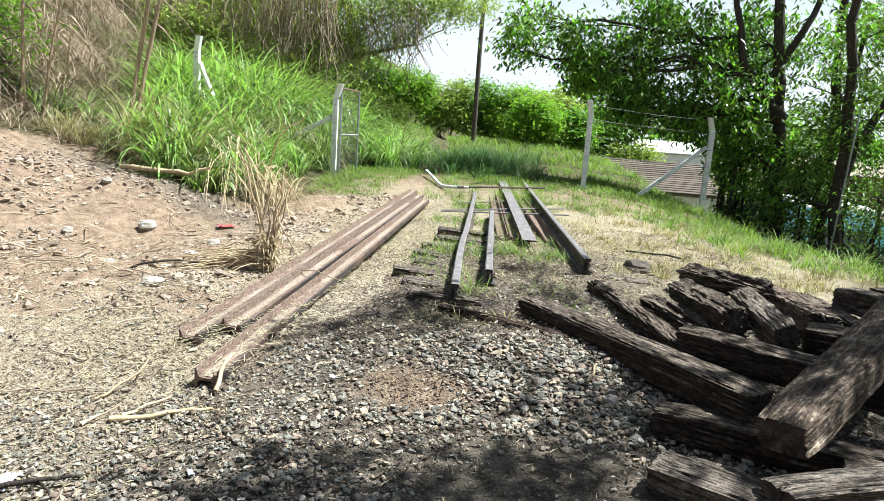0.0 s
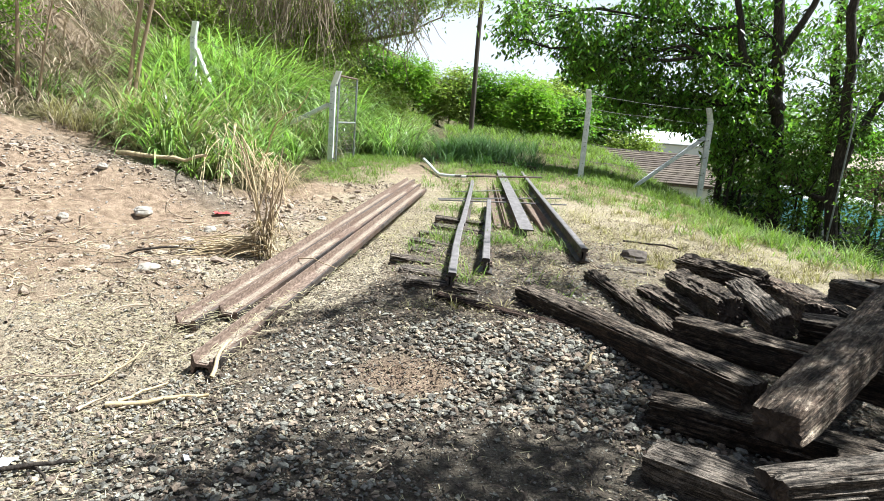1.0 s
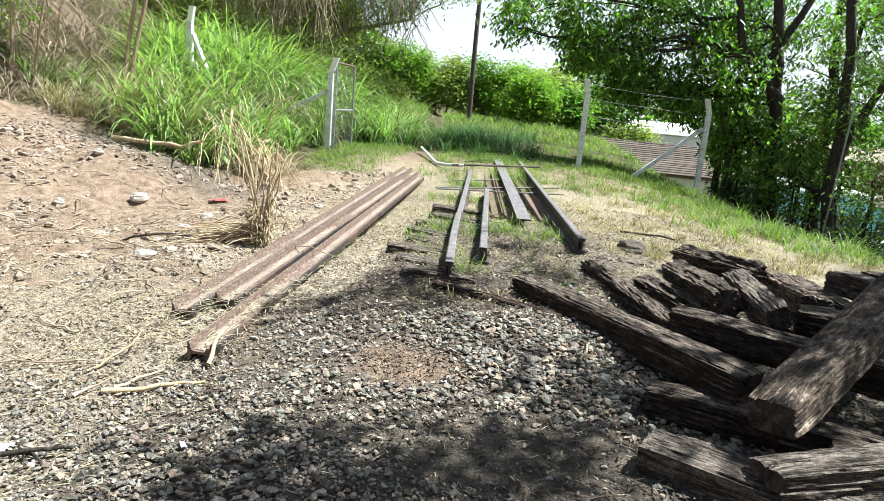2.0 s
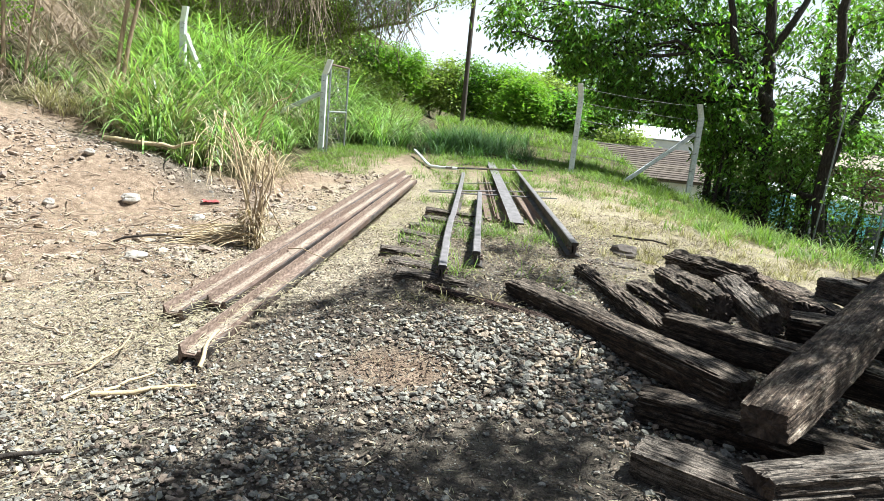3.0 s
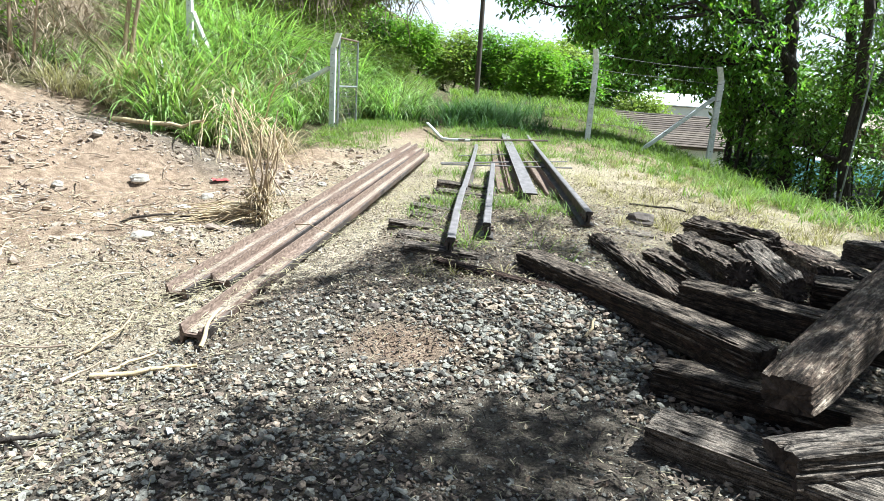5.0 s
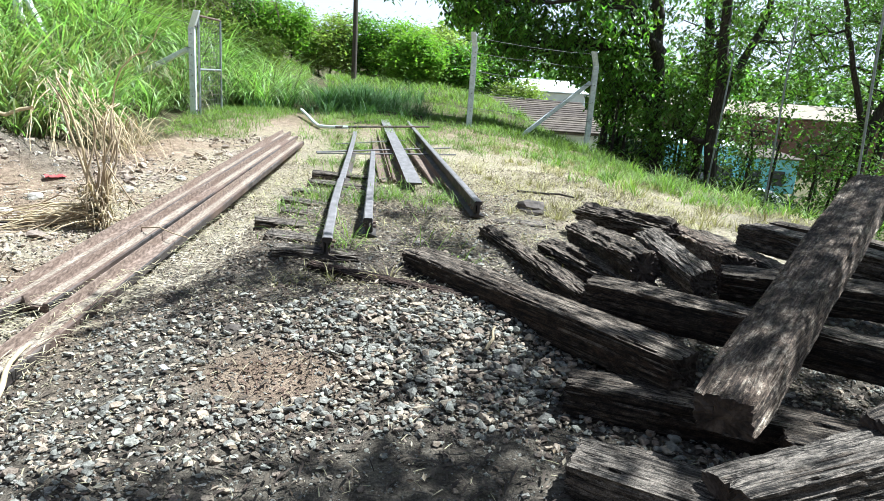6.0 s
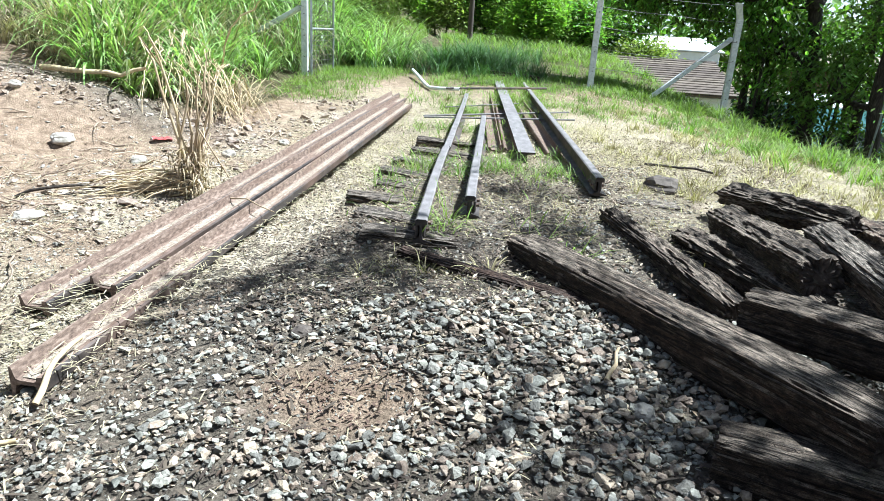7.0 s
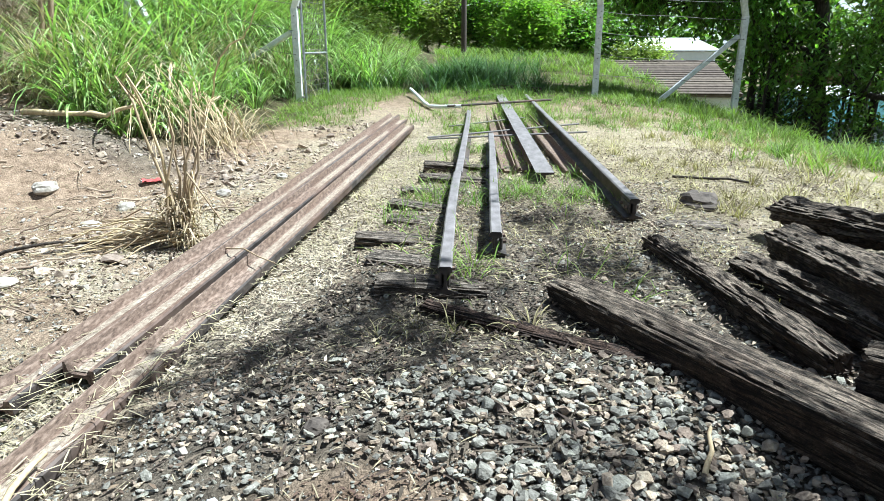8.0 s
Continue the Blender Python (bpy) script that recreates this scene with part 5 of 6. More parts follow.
grass("dry_grass", xy, rng.uniform(0.4, 1.1, n), rng.uniform(0.1, 0.8, n), rng.uniform(0.007, 0.016, n), M_GRASSDRY, "dead straw-coloured grass drooping at the bank's foot", 5, 1.9, 0.6)
xy = scatter(60, -8.6, -5.8, 10.2, 11.8, lambda x, y: sstep(1.0, 0.1, np.abs(y - grass_edge(x) - 0.25)))
tussocks("dry_grass", xy, 30, 0.85, M_GRASSDRY, "withered yellow grass along the edge of bare earth", 0.12, (0.008, 0.018), (0.8, 2.2))
xy = scatter(10, -4.7, -3.5, 10.0, 12.4, lambda x, y: np.exp(-((x + 4.0) / 0.5) ** 2 - ((y - 10.9) / 0.9) ** 2))
tussocks("dry_grass", xy, 30, 1.0, M_DEADSTEM, "matted dead stems hanging down by the gate post", 0.12, (0.008, 0.02), (1.6, 2.9))
xy = scatter(130, -5.4, -2.7, 14.6, 19.5, lambda x, y: np.where(y < 16.3, x < -4.3, sstep(-2.5, -3.2, x)) * 0.95)
tussocks("tall_grass", xy, 50, 1.5, M_GRASS, "tall green grass arching behind the gate", 0.10)
xy = scatter(620, 1.4, 7.5, 7.6, 19, lambda x, y: sstep(3.0, 4.6, x + 0.15 * (y - 8) + vnoise(x, y, 44)) * (x < crest(y) + 1.5))
tussocks("verge_grass", xy, 26, 0.34, M_VERGE, "tufts of green grass on the verge by the fence", 0.06, (0.006, 0.014), (0.5, 1.8))
xy = scatter(420, 1.2, 5.6, 6.6, 13, lambda x, y: np.clip(0.7 + vnoise(x, y, 45), 0, 1) * sstep(5.2, 3.4, x))
tussocks("dry_verge_grass", xy, 26, 0.17, M_DRYVERGE, "tufts of dry yellow grass beside the rails", 0.06, (0.005, 0.011), (0.5, 1.8))
xy = np.array([(-0.30, 4.72), (-0.12, 4.66), (-0.5, 4.8), (-0.62, 4.62), (0.05, 4.72)])
tussocks("dry_verge_grass", xy, 36, 0.17, M_DRYVERGE, "flattened tufts of dry grass beside the plank", 0.07, (0.004, 0.009), (1.0, 2.2))
xy = scatter(16000, -3.4, 0.8, 15.5, 24, lambda x, y: np.maximum(np.exp(-((x + 1.0) / 1.1) ** 2 - ((y - 19) / 1.8) ** 2), 0.25 * (np.abs(x + 2.3) > 0.3)))
n = len(xy)
grass("tufted_grass", xy, rng.uniform(0.2, 0.65, n) * (1 + 1.0 * np.exp(-((xy[:, 0] + 1.0) / 0.9) ** 2 - ((xy[:, 1] - 19) / 1.4) ** 2)), rng.uniform(0.05, 0.5, n), rng.uniform(0.008, 0.016, n), M_SHADEGRASS, "dense green grass overgrowing the track end", 4, 1.2, 0.5)
xy = scatter(56000, 0.9, 9, 7.0, 24, lambda x, y: sstep(1.9, 4.6, x + 0.22 * (y - 10) + 0.7 * vnoise(x, y, 41)) * sstep(7.2, 10.5, y + 0.3 * x) * np.clip(0.6 + 0.5 * vnoise(x * 2, y * 2, 42), 0.1, 1) * (x < crest(y) + 2.0))
n = len(xy)
grass("verge_grass", xy, rng.uniform(0.08, 0.32, n), rng.uniform(0.05, 0.8, n), rng.uniform(0.007, 0.019, n), M_VERGE, "sunlit short green grass on the verge", 3, 1.0, 0.75)
xy = scatter(52000, 0.8, 5.4, 5.6, 15, lambda x, y: sstep(0.9, 1.6, x) * sstep(6.0, 8, y + 0.2 * x) * np.clip(0.5 + 0.6 * vnoise(x * 2, y * 2, 43), 0, 1))
n = len(xy)
grass("dry_verge_grass", xy, rng.uniform(0.04, 0.17, n), rng.uniform(0.4, 1.4, n), rng.uniform(0.005, 0.013, n), M_DRYVERGE, "dry yellow grass on the verge beside the rails", 3, 0.9, 0.65)
xy = scatter(52000, -1.5, 1.1, 5.0, 17, lambda x, y: np.clip(vnoise(x * 2.2, y * 1.4, 51) * 1.3 + 0.25 + 0.35 * sstep(11, 14, y), 0, 1) * (0.32 + 0.68 * sstep(5.8, 8, y)) * np.exp(-((x + 0.3) / 0.8) ** 2) * 0.8 * (1 - 0.9 * np.exp(-((x - 0.3) / 0.55) ** 2 - ((y - 8.3) / 1.0) ** 2)) * np.maximum(sstep(9, 11, y), sstep(-1.05, -0.7, x)))
n = len(xy)
grass("tufted_grass", xy, rng.uniform(0.08, 0.32, n), rng.uniform(0.1, 0.9, n), rng.uniform(0.004, 0.010, n), M_VERGE, "thin green grass growing between the rails", 3, 1.0, 0.75)
xy = scatter(26000, -1.5, 1.6, 5.0, 14, lambda x, y: np.clip(vnoise(x * 2.5, y * 1.8, 57) * 1.2 + 0.15, 0, 1) * (0.35 + 0.65 * sstep(6, 9, y)))
n = len(xy)
grass("dry_verge_grass", xy, rng.uniform(0.05, 0.2, n), rng.uniform(0.3, 1.2, n), rng.uniform(0.003, 0.007, n), M_DRYVERGE, "dry wispy grass growing among the rails", 3, 0.9, 0.7)
xy = scatter(9000, -4.0, -2.0, 12.0, 16.5, lambda x, y: sstep(-2.1, -2.7, x + 0.1 * (14 - y)) * 0.9)
n = len(xy)
grass("tufted_grass", xy, rng.uniform(0.08, 0.26, n), rng.uniform(0.1, 0.8, n), rng.uniform(0.005, 0.010, n), M_VERGE, "short green grass by the gate", 3, 1.0, 0.4)
xy = scatter(9000, -2.3, 0.5, 11.2, 18, lambda x, y: 0.75 * sstep(11, 13, y) * (np.abs(x + 2.1) > 0.22) * np.clip(0.6 + 0.7 * vnoise(x * 1.9, y * 1.9, 48), 0, 1))
n = len(xy)
grass("tufted_grass", xy, rng.uniform(0.06, 0.26, n), rng.uniform(0.1, 1.0, n), rng.uniform(0.005, 0.013, n), M_VERGE, "yellow-green grass over the end of the rails", 3, 1.0, 0.6)
xy = np.stack([rng.normal(-1.05, 0.45, 26), rng.normal(18.6, 0.5, 26)], 1)
tussocks("tufted_grass", xy, 46, 0.85, M_SHADEGRASS, "shaded green grass mound overgrowing the track", 0.12, (0.010, 0.022))
xy = scatter(15000, 0.3, 3.6, 11, 17.5, lambda x, y: sstep(10.8, 13, y) * np.clip(0.55 + 0.7 * vnoise(x * 1.7, y * 1.7, 47), 0, 1))
n = len(xy)
grass("verge_grass", xy, rng.uniform(0.06, 0.24, n), rng.uniform(0.1, 1.0, n), rng.uniform(0.006, 0.014, n), M_VERGE, "thin yellow-green grass round the rail ends", 3, 1.0, 0.6)
xy = scatter(30000, -14, 9, 22, 40, lambda x, y: 0.8 * (np.abs(x + 2.6 + 0.1 * (y - 22)) > 0.35))
n = len(xy)
grass("rough_grass", xy, rng.uniform(0.2, 0.6, n), rng.uniform(0.05, 0.6, n), rng.uniform(0.014, 0.03, n), M_VERGE, "rough grass below the far bushes", 3, 1.1, 0.4)
xy = scatter(700, 5.4, 6.4, 10.6, 12.2, lambda x, y: 0.9 + 0 * x)
n = len(xy)
grass("tall_grass", xy, rng.uniform(0.5, 1.3, n), rng.uniform(0.02, 0.5, n), rng.uniform(0.010, 0.02, n), M_GRASS, "clump of tall grass at the edge of the slope", 5, 1.5, 0.6)

# ---- trees at the fence ----
tree("tree", [([(6.75, 17.2, g(6.75, 17.2) - 0.2), (6.5, 17.2, 1.5), (6.0, 17.2, 4.6), (5.8, 17.2, 7.5)], 0.17, 0.09), ([(6.4, 17.2, 2.2), (5.3, 17.0, 3.4), (4.8, 17.0, 5.4)], 0.13, 0.06),
              ([(6.1, 17.2, 3.2), (6.9, 17.3, 5.0), (7.2, 17.3, 7)], 0.09, 0.05)],
     [((0.6, 17.6, 4.1), (1.2, 1.2, 0.7), 30), ((-0.1, 17.6, 3.5), (0.7, 0.8, 0.35), 8), ((2.4, 17.8, 3.5), (1.3, 1.3, 1.1), 60), ((1.7, 17.6, 3.2), (0.9, 0.9, 0.6), 26), ((3.7, 17.5, 4.0), (1.2, 1.0, 0.8), 40), ((3.4, 17.6, 2.3), (1.2, 1.1, 0.95), 60), ((4.9, 17.4, 2.7), (1.3, 1.2, 1.3), 70), ((2.6, 18.2, 5.4), (1.6, 1.4, 0.9), 26),
      ((4.6, 17.6, 5.2), (1.7, 1.5, 1.1), 24), ((5.9, 18.0, 4.0), (1.3, 1.2, 1.1), 26), ((6.0, 17.6, 1.3), (1.0, 1.0, 1.0), 40), ((5.5, 18, 6.8), (2.2, 2, 1.2), 26)],
     0.185, M_LEAF, M_BARK, "broad-leaved tree with hanging glossy green leaves", hang=0.9, narrow=0.36, clump=0.2, per=24, dense=2.1)
tree("tree", [([(7.3, 15.2, g(7.3, 15.2) - 0.2), (7.1, 15.2, 1.5), (6.75, 15.2, 4.2), (6.9, 15.2, 7)], 0.14, 0.07), ([(7.1, 15.2, 1.0), (8.0, 15.6, 2.8), (8.6, 15.8, 5)], 0.10, 0.05)],
     [((7.2, 15.6, 2.4), (1.1, 1.1, 1.2), 40), ((6.6, 16.2, 0.5), (0.9, 0.8, 1.0), 46), ((7.9, 15.5, 4.4), (1.5, 1.3, 1.2), 15), ((6.6, 15.6, 5.6), (1.5, 1.4, 1.0), 14), ((8.8, 15.5, 2.6), (1.1, 1.1, 1.1), 30)],
     0.16, M_LEAFMID, M_BARK, "slender dark-barked tree with airy green foliage", hang=0.7, narrow=0.36, clump=0.2, per=22, dense=2.0)
tree("tree", [([(8.2, 12.0, g(8.2, 12) - 0.2), (8.4, 12.1, 0.6), (8.9, 12.2, 2.4), (9.2, 12.3, 5)], 0.12, 0.06), ([(8.4, 12.1, 0.8), (7.8, 12.0, 2.0), (7.2, 12.0, 3.6)], 0.06, 0.03)],
     [((8.0, 12.2, 3.4), (1.3, 1.2, 0.8), 26), ((9.3, 12.4, 3.6), (1.3, 1.2, 1.0), 30), ((7.3, 12.6, 2.5), (0.8, 0.8, 0.6), 16), ((8.9, 12.6, 1.6), (0.8, 0.8, 0.7), 14)],
     0.11, M_LEAFMID, M_BARK, "thin leaning tree with sparse feathery foliage", hang=0.5, narrow=0.3, clump=0.28, per=20, dense=4.0)
tree("tree", [([(8.6, 19.0, g(8.6, 19) - 0.2), (8.5, 19, 2), (8.2, 19, 5), (8.3, 19, 8)], 0.16, 0.08)],
     [((8.6, 19.2, 3.0), (1.7, 1.4, 1.4), 24), ((10.4, 19.2, 3.0), (1.5, 1.4, 1.4), 18), ((8.8, 19.4, 5.6), (2, 1.6, 1.2), 14), ((10.6, 19.2, 5.2), (1.6, 1.4, 1.2), 12)],
     0.17, M_LEAFMID, M_BARK, "broad-leaved tree on the slope with dark trunk", hang=0.8, narrow=0.36, clump=0.22, per=24, dense=2.0)
tree("tree", [([(10.5, 14.5, g(10.5, 14.5) - 0.2), (10.6, 14.6, 1.5), (11.1, 14.8, 5)], 0.13, 0.06)],
     [((10.8, 14.8, 4.2), (1.6, 1.4, 1.2), 34), ((12.2, 15, 3.4), (1.3, 1.2, 1.0), 26), ((9.8, 15, 3.2), (1.0, 1, 0.8), 18)],
     0.12, M_LEAFMID, M_BARK, "slim tree on the slope with light airy foliage", hang=0.5, narrow=0.3, clump=0.28, per=20, dense=4.0)
tree("tree", [([(9.4, 10.4, g(9.4, 10.4) - 0.2), (9.6, 10.5, 0.8), (10.1, 10.6, 3.2), (10.3, 10.7, 5)], 0.11, 0.05), ([(9.6, 10.5, 0.6), (8.9, 10.4, 1.8), (8.2, 10.4, 3.2)], 0.05, 0.025)],
     [((8.4, 10.6, 3.3), (1.0, 1.0, 0.6), 16), ((9.9, 10.8, 3.4), (1.1, 1.0, 0.8), 22), ((9.2, 10.9, 2.2), (0.7, 0.7, 0.5), 9), ((10.8, 11, 2.4), (0.9, 0.9, 0.7), 12)],
     0.10, M_LEAFMID, M_BARK, "thin leaning tree with sparse feathery foliage", hang=0.5, narrow=0.3, clump=0.25, per=18, dense=4.0)
tree("tree", [([(12.0, 17.0, g(12, 17) - 0.2), (11.9, 17, 1.0), (11.6, 17, 4.4), (11.8, 17, 6)], 0.13, 0.06), ([(11.9, 17, 0.6), (12.8, 17.2, 2.6), (13.2, 17.2, 4.6)], 0.08, 0.04)],
     [((11.6, 17, 3.8), (1.5, 1.3, 1.2), 30), ((13.2, 17.2, 4.0), (1.3, 1.2, 1.0), 24), ((12.2, 17.4, 2.6), (1.2, 1.0, 0.5), 12), ((10.6, 17.2, 2.2), (1.0, 0.9, 0.5), 10), ((14.6, 18, 2.4), (1.3, 1.2, 1.2), 22)],
     0.16, M_LEAF, M_BARK, "dark-stemmed tree on the slope above the street", hang=0.6, narrow=0.36, clump=0.22, per=22, dense=3.0)
# undergrowth, its shade painted in by the darker leaf colour
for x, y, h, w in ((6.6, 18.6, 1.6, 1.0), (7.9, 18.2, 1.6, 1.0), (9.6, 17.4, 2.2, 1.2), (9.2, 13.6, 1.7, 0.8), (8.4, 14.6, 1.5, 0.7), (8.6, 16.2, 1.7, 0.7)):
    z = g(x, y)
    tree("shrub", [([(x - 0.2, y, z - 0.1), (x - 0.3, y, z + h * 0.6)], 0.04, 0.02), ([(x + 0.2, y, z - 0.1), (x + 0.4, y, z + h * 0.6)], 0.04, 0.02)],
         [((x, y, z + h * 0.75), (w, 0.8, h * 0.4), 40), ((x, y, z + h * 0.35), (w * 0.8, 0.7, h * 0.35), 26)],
         0.16, M_LEAFSHADE, M_BARK, "shady green undergrowth below the fence trees", "shrub", "undergrowth", clump=0.22, per=22, hang=0.6)
tree("tree", [([(5.7, 18.4, g(5.7, 18.4) - 0.2), (5.6, 18.4, 1.2), (5.2, 18.4, 3.6)], 0.10, 0.05), ([(5.9, 18.5, g(5.9, 18.5) - 0.2), (6.1, 18.5, 1.2), (6.2, 18.5, 3.8)], 0.08, 0.04), ([(7.7, 17.0, g(7.7, 17.0) - 0.2), (7.6, 17.0, 1.6), (7.9, 17.0, 4.2)], 0.09, 0.05)],
     [((5.3, 18.6, 3.8), (1.2, 1.0, 0.8), 26), ((6.4, 18.7, 4.2), (1.1, 1.0, 0.8), 22), ((7.9, 17.2, 4.3), (1.0, 1.0, 0.8), 22), ((8.2, 17.2, 1.8), (0.7, 0.7, 0.6), 16)],
     0.17, M_LEAF, M_BARK, "cluster of dark slender stems under a leafy crown", hang=0.8, narrow=0.36, clump=0.2, per=24)
for x, y, h, w in ((7.2, 13.2, 3.2, 0.6), (7.8, 12.0, 3.2, 0.6), (8.8, 12.9, 3.6, 0.6), (9.6, 14.6, 4.2, 0.7), (10.6, 13.2, 4.2, 0.7), (11.6, 15.2, 4.8, 0.8), (8.2, 16.4, 3.6, 0.8), (9.6, 11.9, 3.4, 0.5)):
    z = g(x, y)
    tree("shrub", [([(x - 0.1, y, z - 0.1), (x - 0.3, y, z + h * 0.8)], 0.05, 0.02), ([(x + 0.1, y, z - 0.1), (x + 0.4, y, z + h * 0.9)], 0.05, 0.02)],
         [((x, y, z + h * 0.8), (w, 0.7, h * 0.25), 18), ((x - 0.1, y, z + h * 0.45), (w * 0.8, 0.6, h * 0.25), 14)],
         0.11, M_LEAFMID, M_BARK, "tall thin shrub growing on the slope", "shrub", "shrubs on the slope", clump=0.22, per=20, hang=0.6, dense=2.6)
for k in range(9):
    x, y = 5.5 + 0.33 * k + rng.normal(0, 0.08), 17.6 + rng.normal(0, 0.5)
    z, lean = g(x, y), rng.normal(0, 0.25)
    tree("thicket_stem", [([(x, y, z - 0.2), (x + lean * 0.4, y, z + 1.4), (x + lean, y, z + 3.2)], rng.uniform(0.04, 0.075), 0.02)], [((x + lean * 0.9, y, z + 2.9), (0.6, 0.6, 0.6), 8), ((x, y + 0.3, z + 0.5), (0.5, 0.4, 0.5), 5)],
         0.15, M_LEAFMID, M_BARK, "slender dark stem in the thicket behind the fence", "sapling", "thicket stems", clump=0.2, per=20, hang=0.6)
# the tree whose crown shades the sleepers and the ballast
OVER = [(2.4, 4.6, 0.5, 9), (2.6, 2.6, 0.9, 9), (0.2, 2.45, 0.65, 10), (-0.4, 2.4, 0.45, 5), (-1.1, 2.3, 0.55, 4), (3.1, 3.6, 1.0, 14), (3.7, 1.2, 1.4, 24), (4.6, 2.6, 1.3, 22), (-0.8, 4.8, 0.55, 3), (-1.2, 4.35, 0.3, 2), (1.8, 3.85, 0.45, 6), (0.4, 0.8, 1.1, 16), (1.25, 2.9, 0.25, 3), (1.75, 3.2, 0.35, 3), (0.8, 3.5, 0.35, 3), (0.55, 5.55, 0.4, 2), (0.35, 6.5, 0.4, 2)]
tree("tree", [([(8.8, 1.5, g(8.8, 1.5) - 0.2), (8.6, 1.9, 2.2), (7.4, 2.9, 4.8), (5.4, 4.2, 6.0), (3.6, 4.8, 6.5)], 0.075, 0.014)],
     [((x + SUN.x / SUN.z * 6.3, y + SUN.y / SUN.z * 6.3, 6.3), (r, r, 0.55), k) for x, y, r, k in OVER],
     0.17, M_LEAF, M_BARK, "spreading broad-leaved tree overhanging the sleeper pile", hang=0.6, narrow=0.42, clump=0.19, per=46, dense=1.0)

# unseen trees added at the right and behind to block light from the horizon
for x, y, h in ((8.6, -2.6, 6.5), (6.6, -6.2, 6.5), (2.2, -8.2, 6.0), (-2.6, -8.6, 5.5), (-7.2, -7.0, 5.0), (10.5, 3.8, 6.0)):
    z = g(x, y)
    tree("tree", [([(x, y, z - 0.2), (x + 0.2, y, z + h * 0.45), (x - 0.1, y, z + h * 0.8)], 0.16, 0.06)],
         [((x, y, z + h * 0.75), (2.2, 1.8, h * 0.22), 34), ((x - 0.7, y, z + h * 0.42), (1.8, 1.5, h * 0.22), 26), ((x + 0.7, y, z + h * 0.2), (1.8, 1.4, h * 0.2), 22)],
         0.34, M_LEAFSHADE, M_BARK, "added dark tree out of view, blocking low sky light", "tree", "shade trees", clump=0.4, per=22, hang=0.5, dense=1.3)

# ---- bank and hillside, on the uphill side ----
tree("tree", [([(-7.6, 21, g(-7.6, 21) - 0.2), (-7.0, 21, 4.0), (-5.6, 21, 5.2), (-4.0, 20.8, 6.2)], 0.2, 0.08), ([(-7.4, 21, 2.6), (-6.0, 21, 3.3), (-4.6, 21, 3.6), (-3.4, 21, 3.9)], 0.11, 0.04), ([(-7.2, 21, 3.5), (-8.5, 21, 6), (-9, 21, 8)], 0.13, 0.06)],
     [((-9.6, 20.6, 4.9), (1.9, 1.3, 1.4), 60), ((-7.7, 20.3, 4.6), (1.5, 1.2, 1.3), 60), ((-6.1, 20.3, 4.6), (1.4, 1.2, 1.2), 60), ((-4.7, 20.3, 4.8), (1.2, 1.1, 1.0), 54), ((-3.5, 20.5, 5.0), (1.1, 1.0, 0.8), 44),
      ((-2.4, 20.8, 5.3), (0.9, 0.9, 0.6), 28), ((-5.5, 20.6, 3.6), (1.2, 1.0, 0.5), 34), ((-7.0, 20.4, 3.5), (1.0, 0.9, 0.6), 30), ((-4.0, 20.8, 4.0), (0.8, 0.8, 0.4), 18), ((-1.6, 21.0, 5.2), (0.7, 0.8, 0.5), 16), ((-8.6, 19.8, 3.4), (1.4, 0.9, 0.9), 44), ((-6.2, 19.8, 3.0), (1.2, 0.8, 0.6), 36), ((-10.6, 20, 4.0), (1.6, 1, 1.2), 44)],
     0.12, M_LEAFDARK, M_BARKPALE, "olive-green tree draped with dead creepers on the bank", hang=0.7, narrow=0.36, clump=0.26, per=27, dense=3.2)
for x, y, h, w in ((-9.6, 18.8, 2.2, 1.2), (-8.0, 19.0, 2.0, 1.1), (-6.6, 19.2, 1.9, 1.1), (-5.2, 19.6, 1.7, 1.0), (-4.2, 20.5, 1.5, 0.9)):
    z = g(x, y)
    tree("shrub", [([(x - 0.2, y, z - 0.1), (x - 0.3, y, z + h * 0.6)], 0.04, 0.02), ([(x + 0.2, y, z - 0.1), (x + 0.4, y, z + h * 0.6)], 0.04, 0.02)],
         [((x, y, z + h * 0.75), (w, 0.7, h * 0.4), 36), ((x, y, z + h * 0.35), (w * 0.9, 0.6, h * 0.35), 30)],
         0.13, M_LEAFDARK, M_BARK, "olive-green shrub at the back of the grassy bank", "shrub", "shrubs on the bank", clump=0.24, per=24, hang=0.5)


def creepers(n, x0, x1, y0, y1, z0, z1, drop0, drop1, label, drift=0.0):
    runs = []
    for _ in range(n):
        a = np.array([rng.uniform(x0, x1), rng.uniform(y0, y1), rng.uniform(z0, z1)])
        b = a + np.array([rng.normal(drift, 0.45 + 0.4 * drift), rng.normal(0, 0.3), -rng.uniform(drop0, drop1)])
        b[2] = max(b[2], g(b[0], b[1]))
        runs.append((bend(a, b, 6, 0.35), np.linspace(0.012, 0.005, 6) * rng.uniform(0.6, 1.8)))
    tagged(part("dead_creepers", tubes("dead_creepers", runs, 4), M_VINE), label, "creeper", kind="stuff")


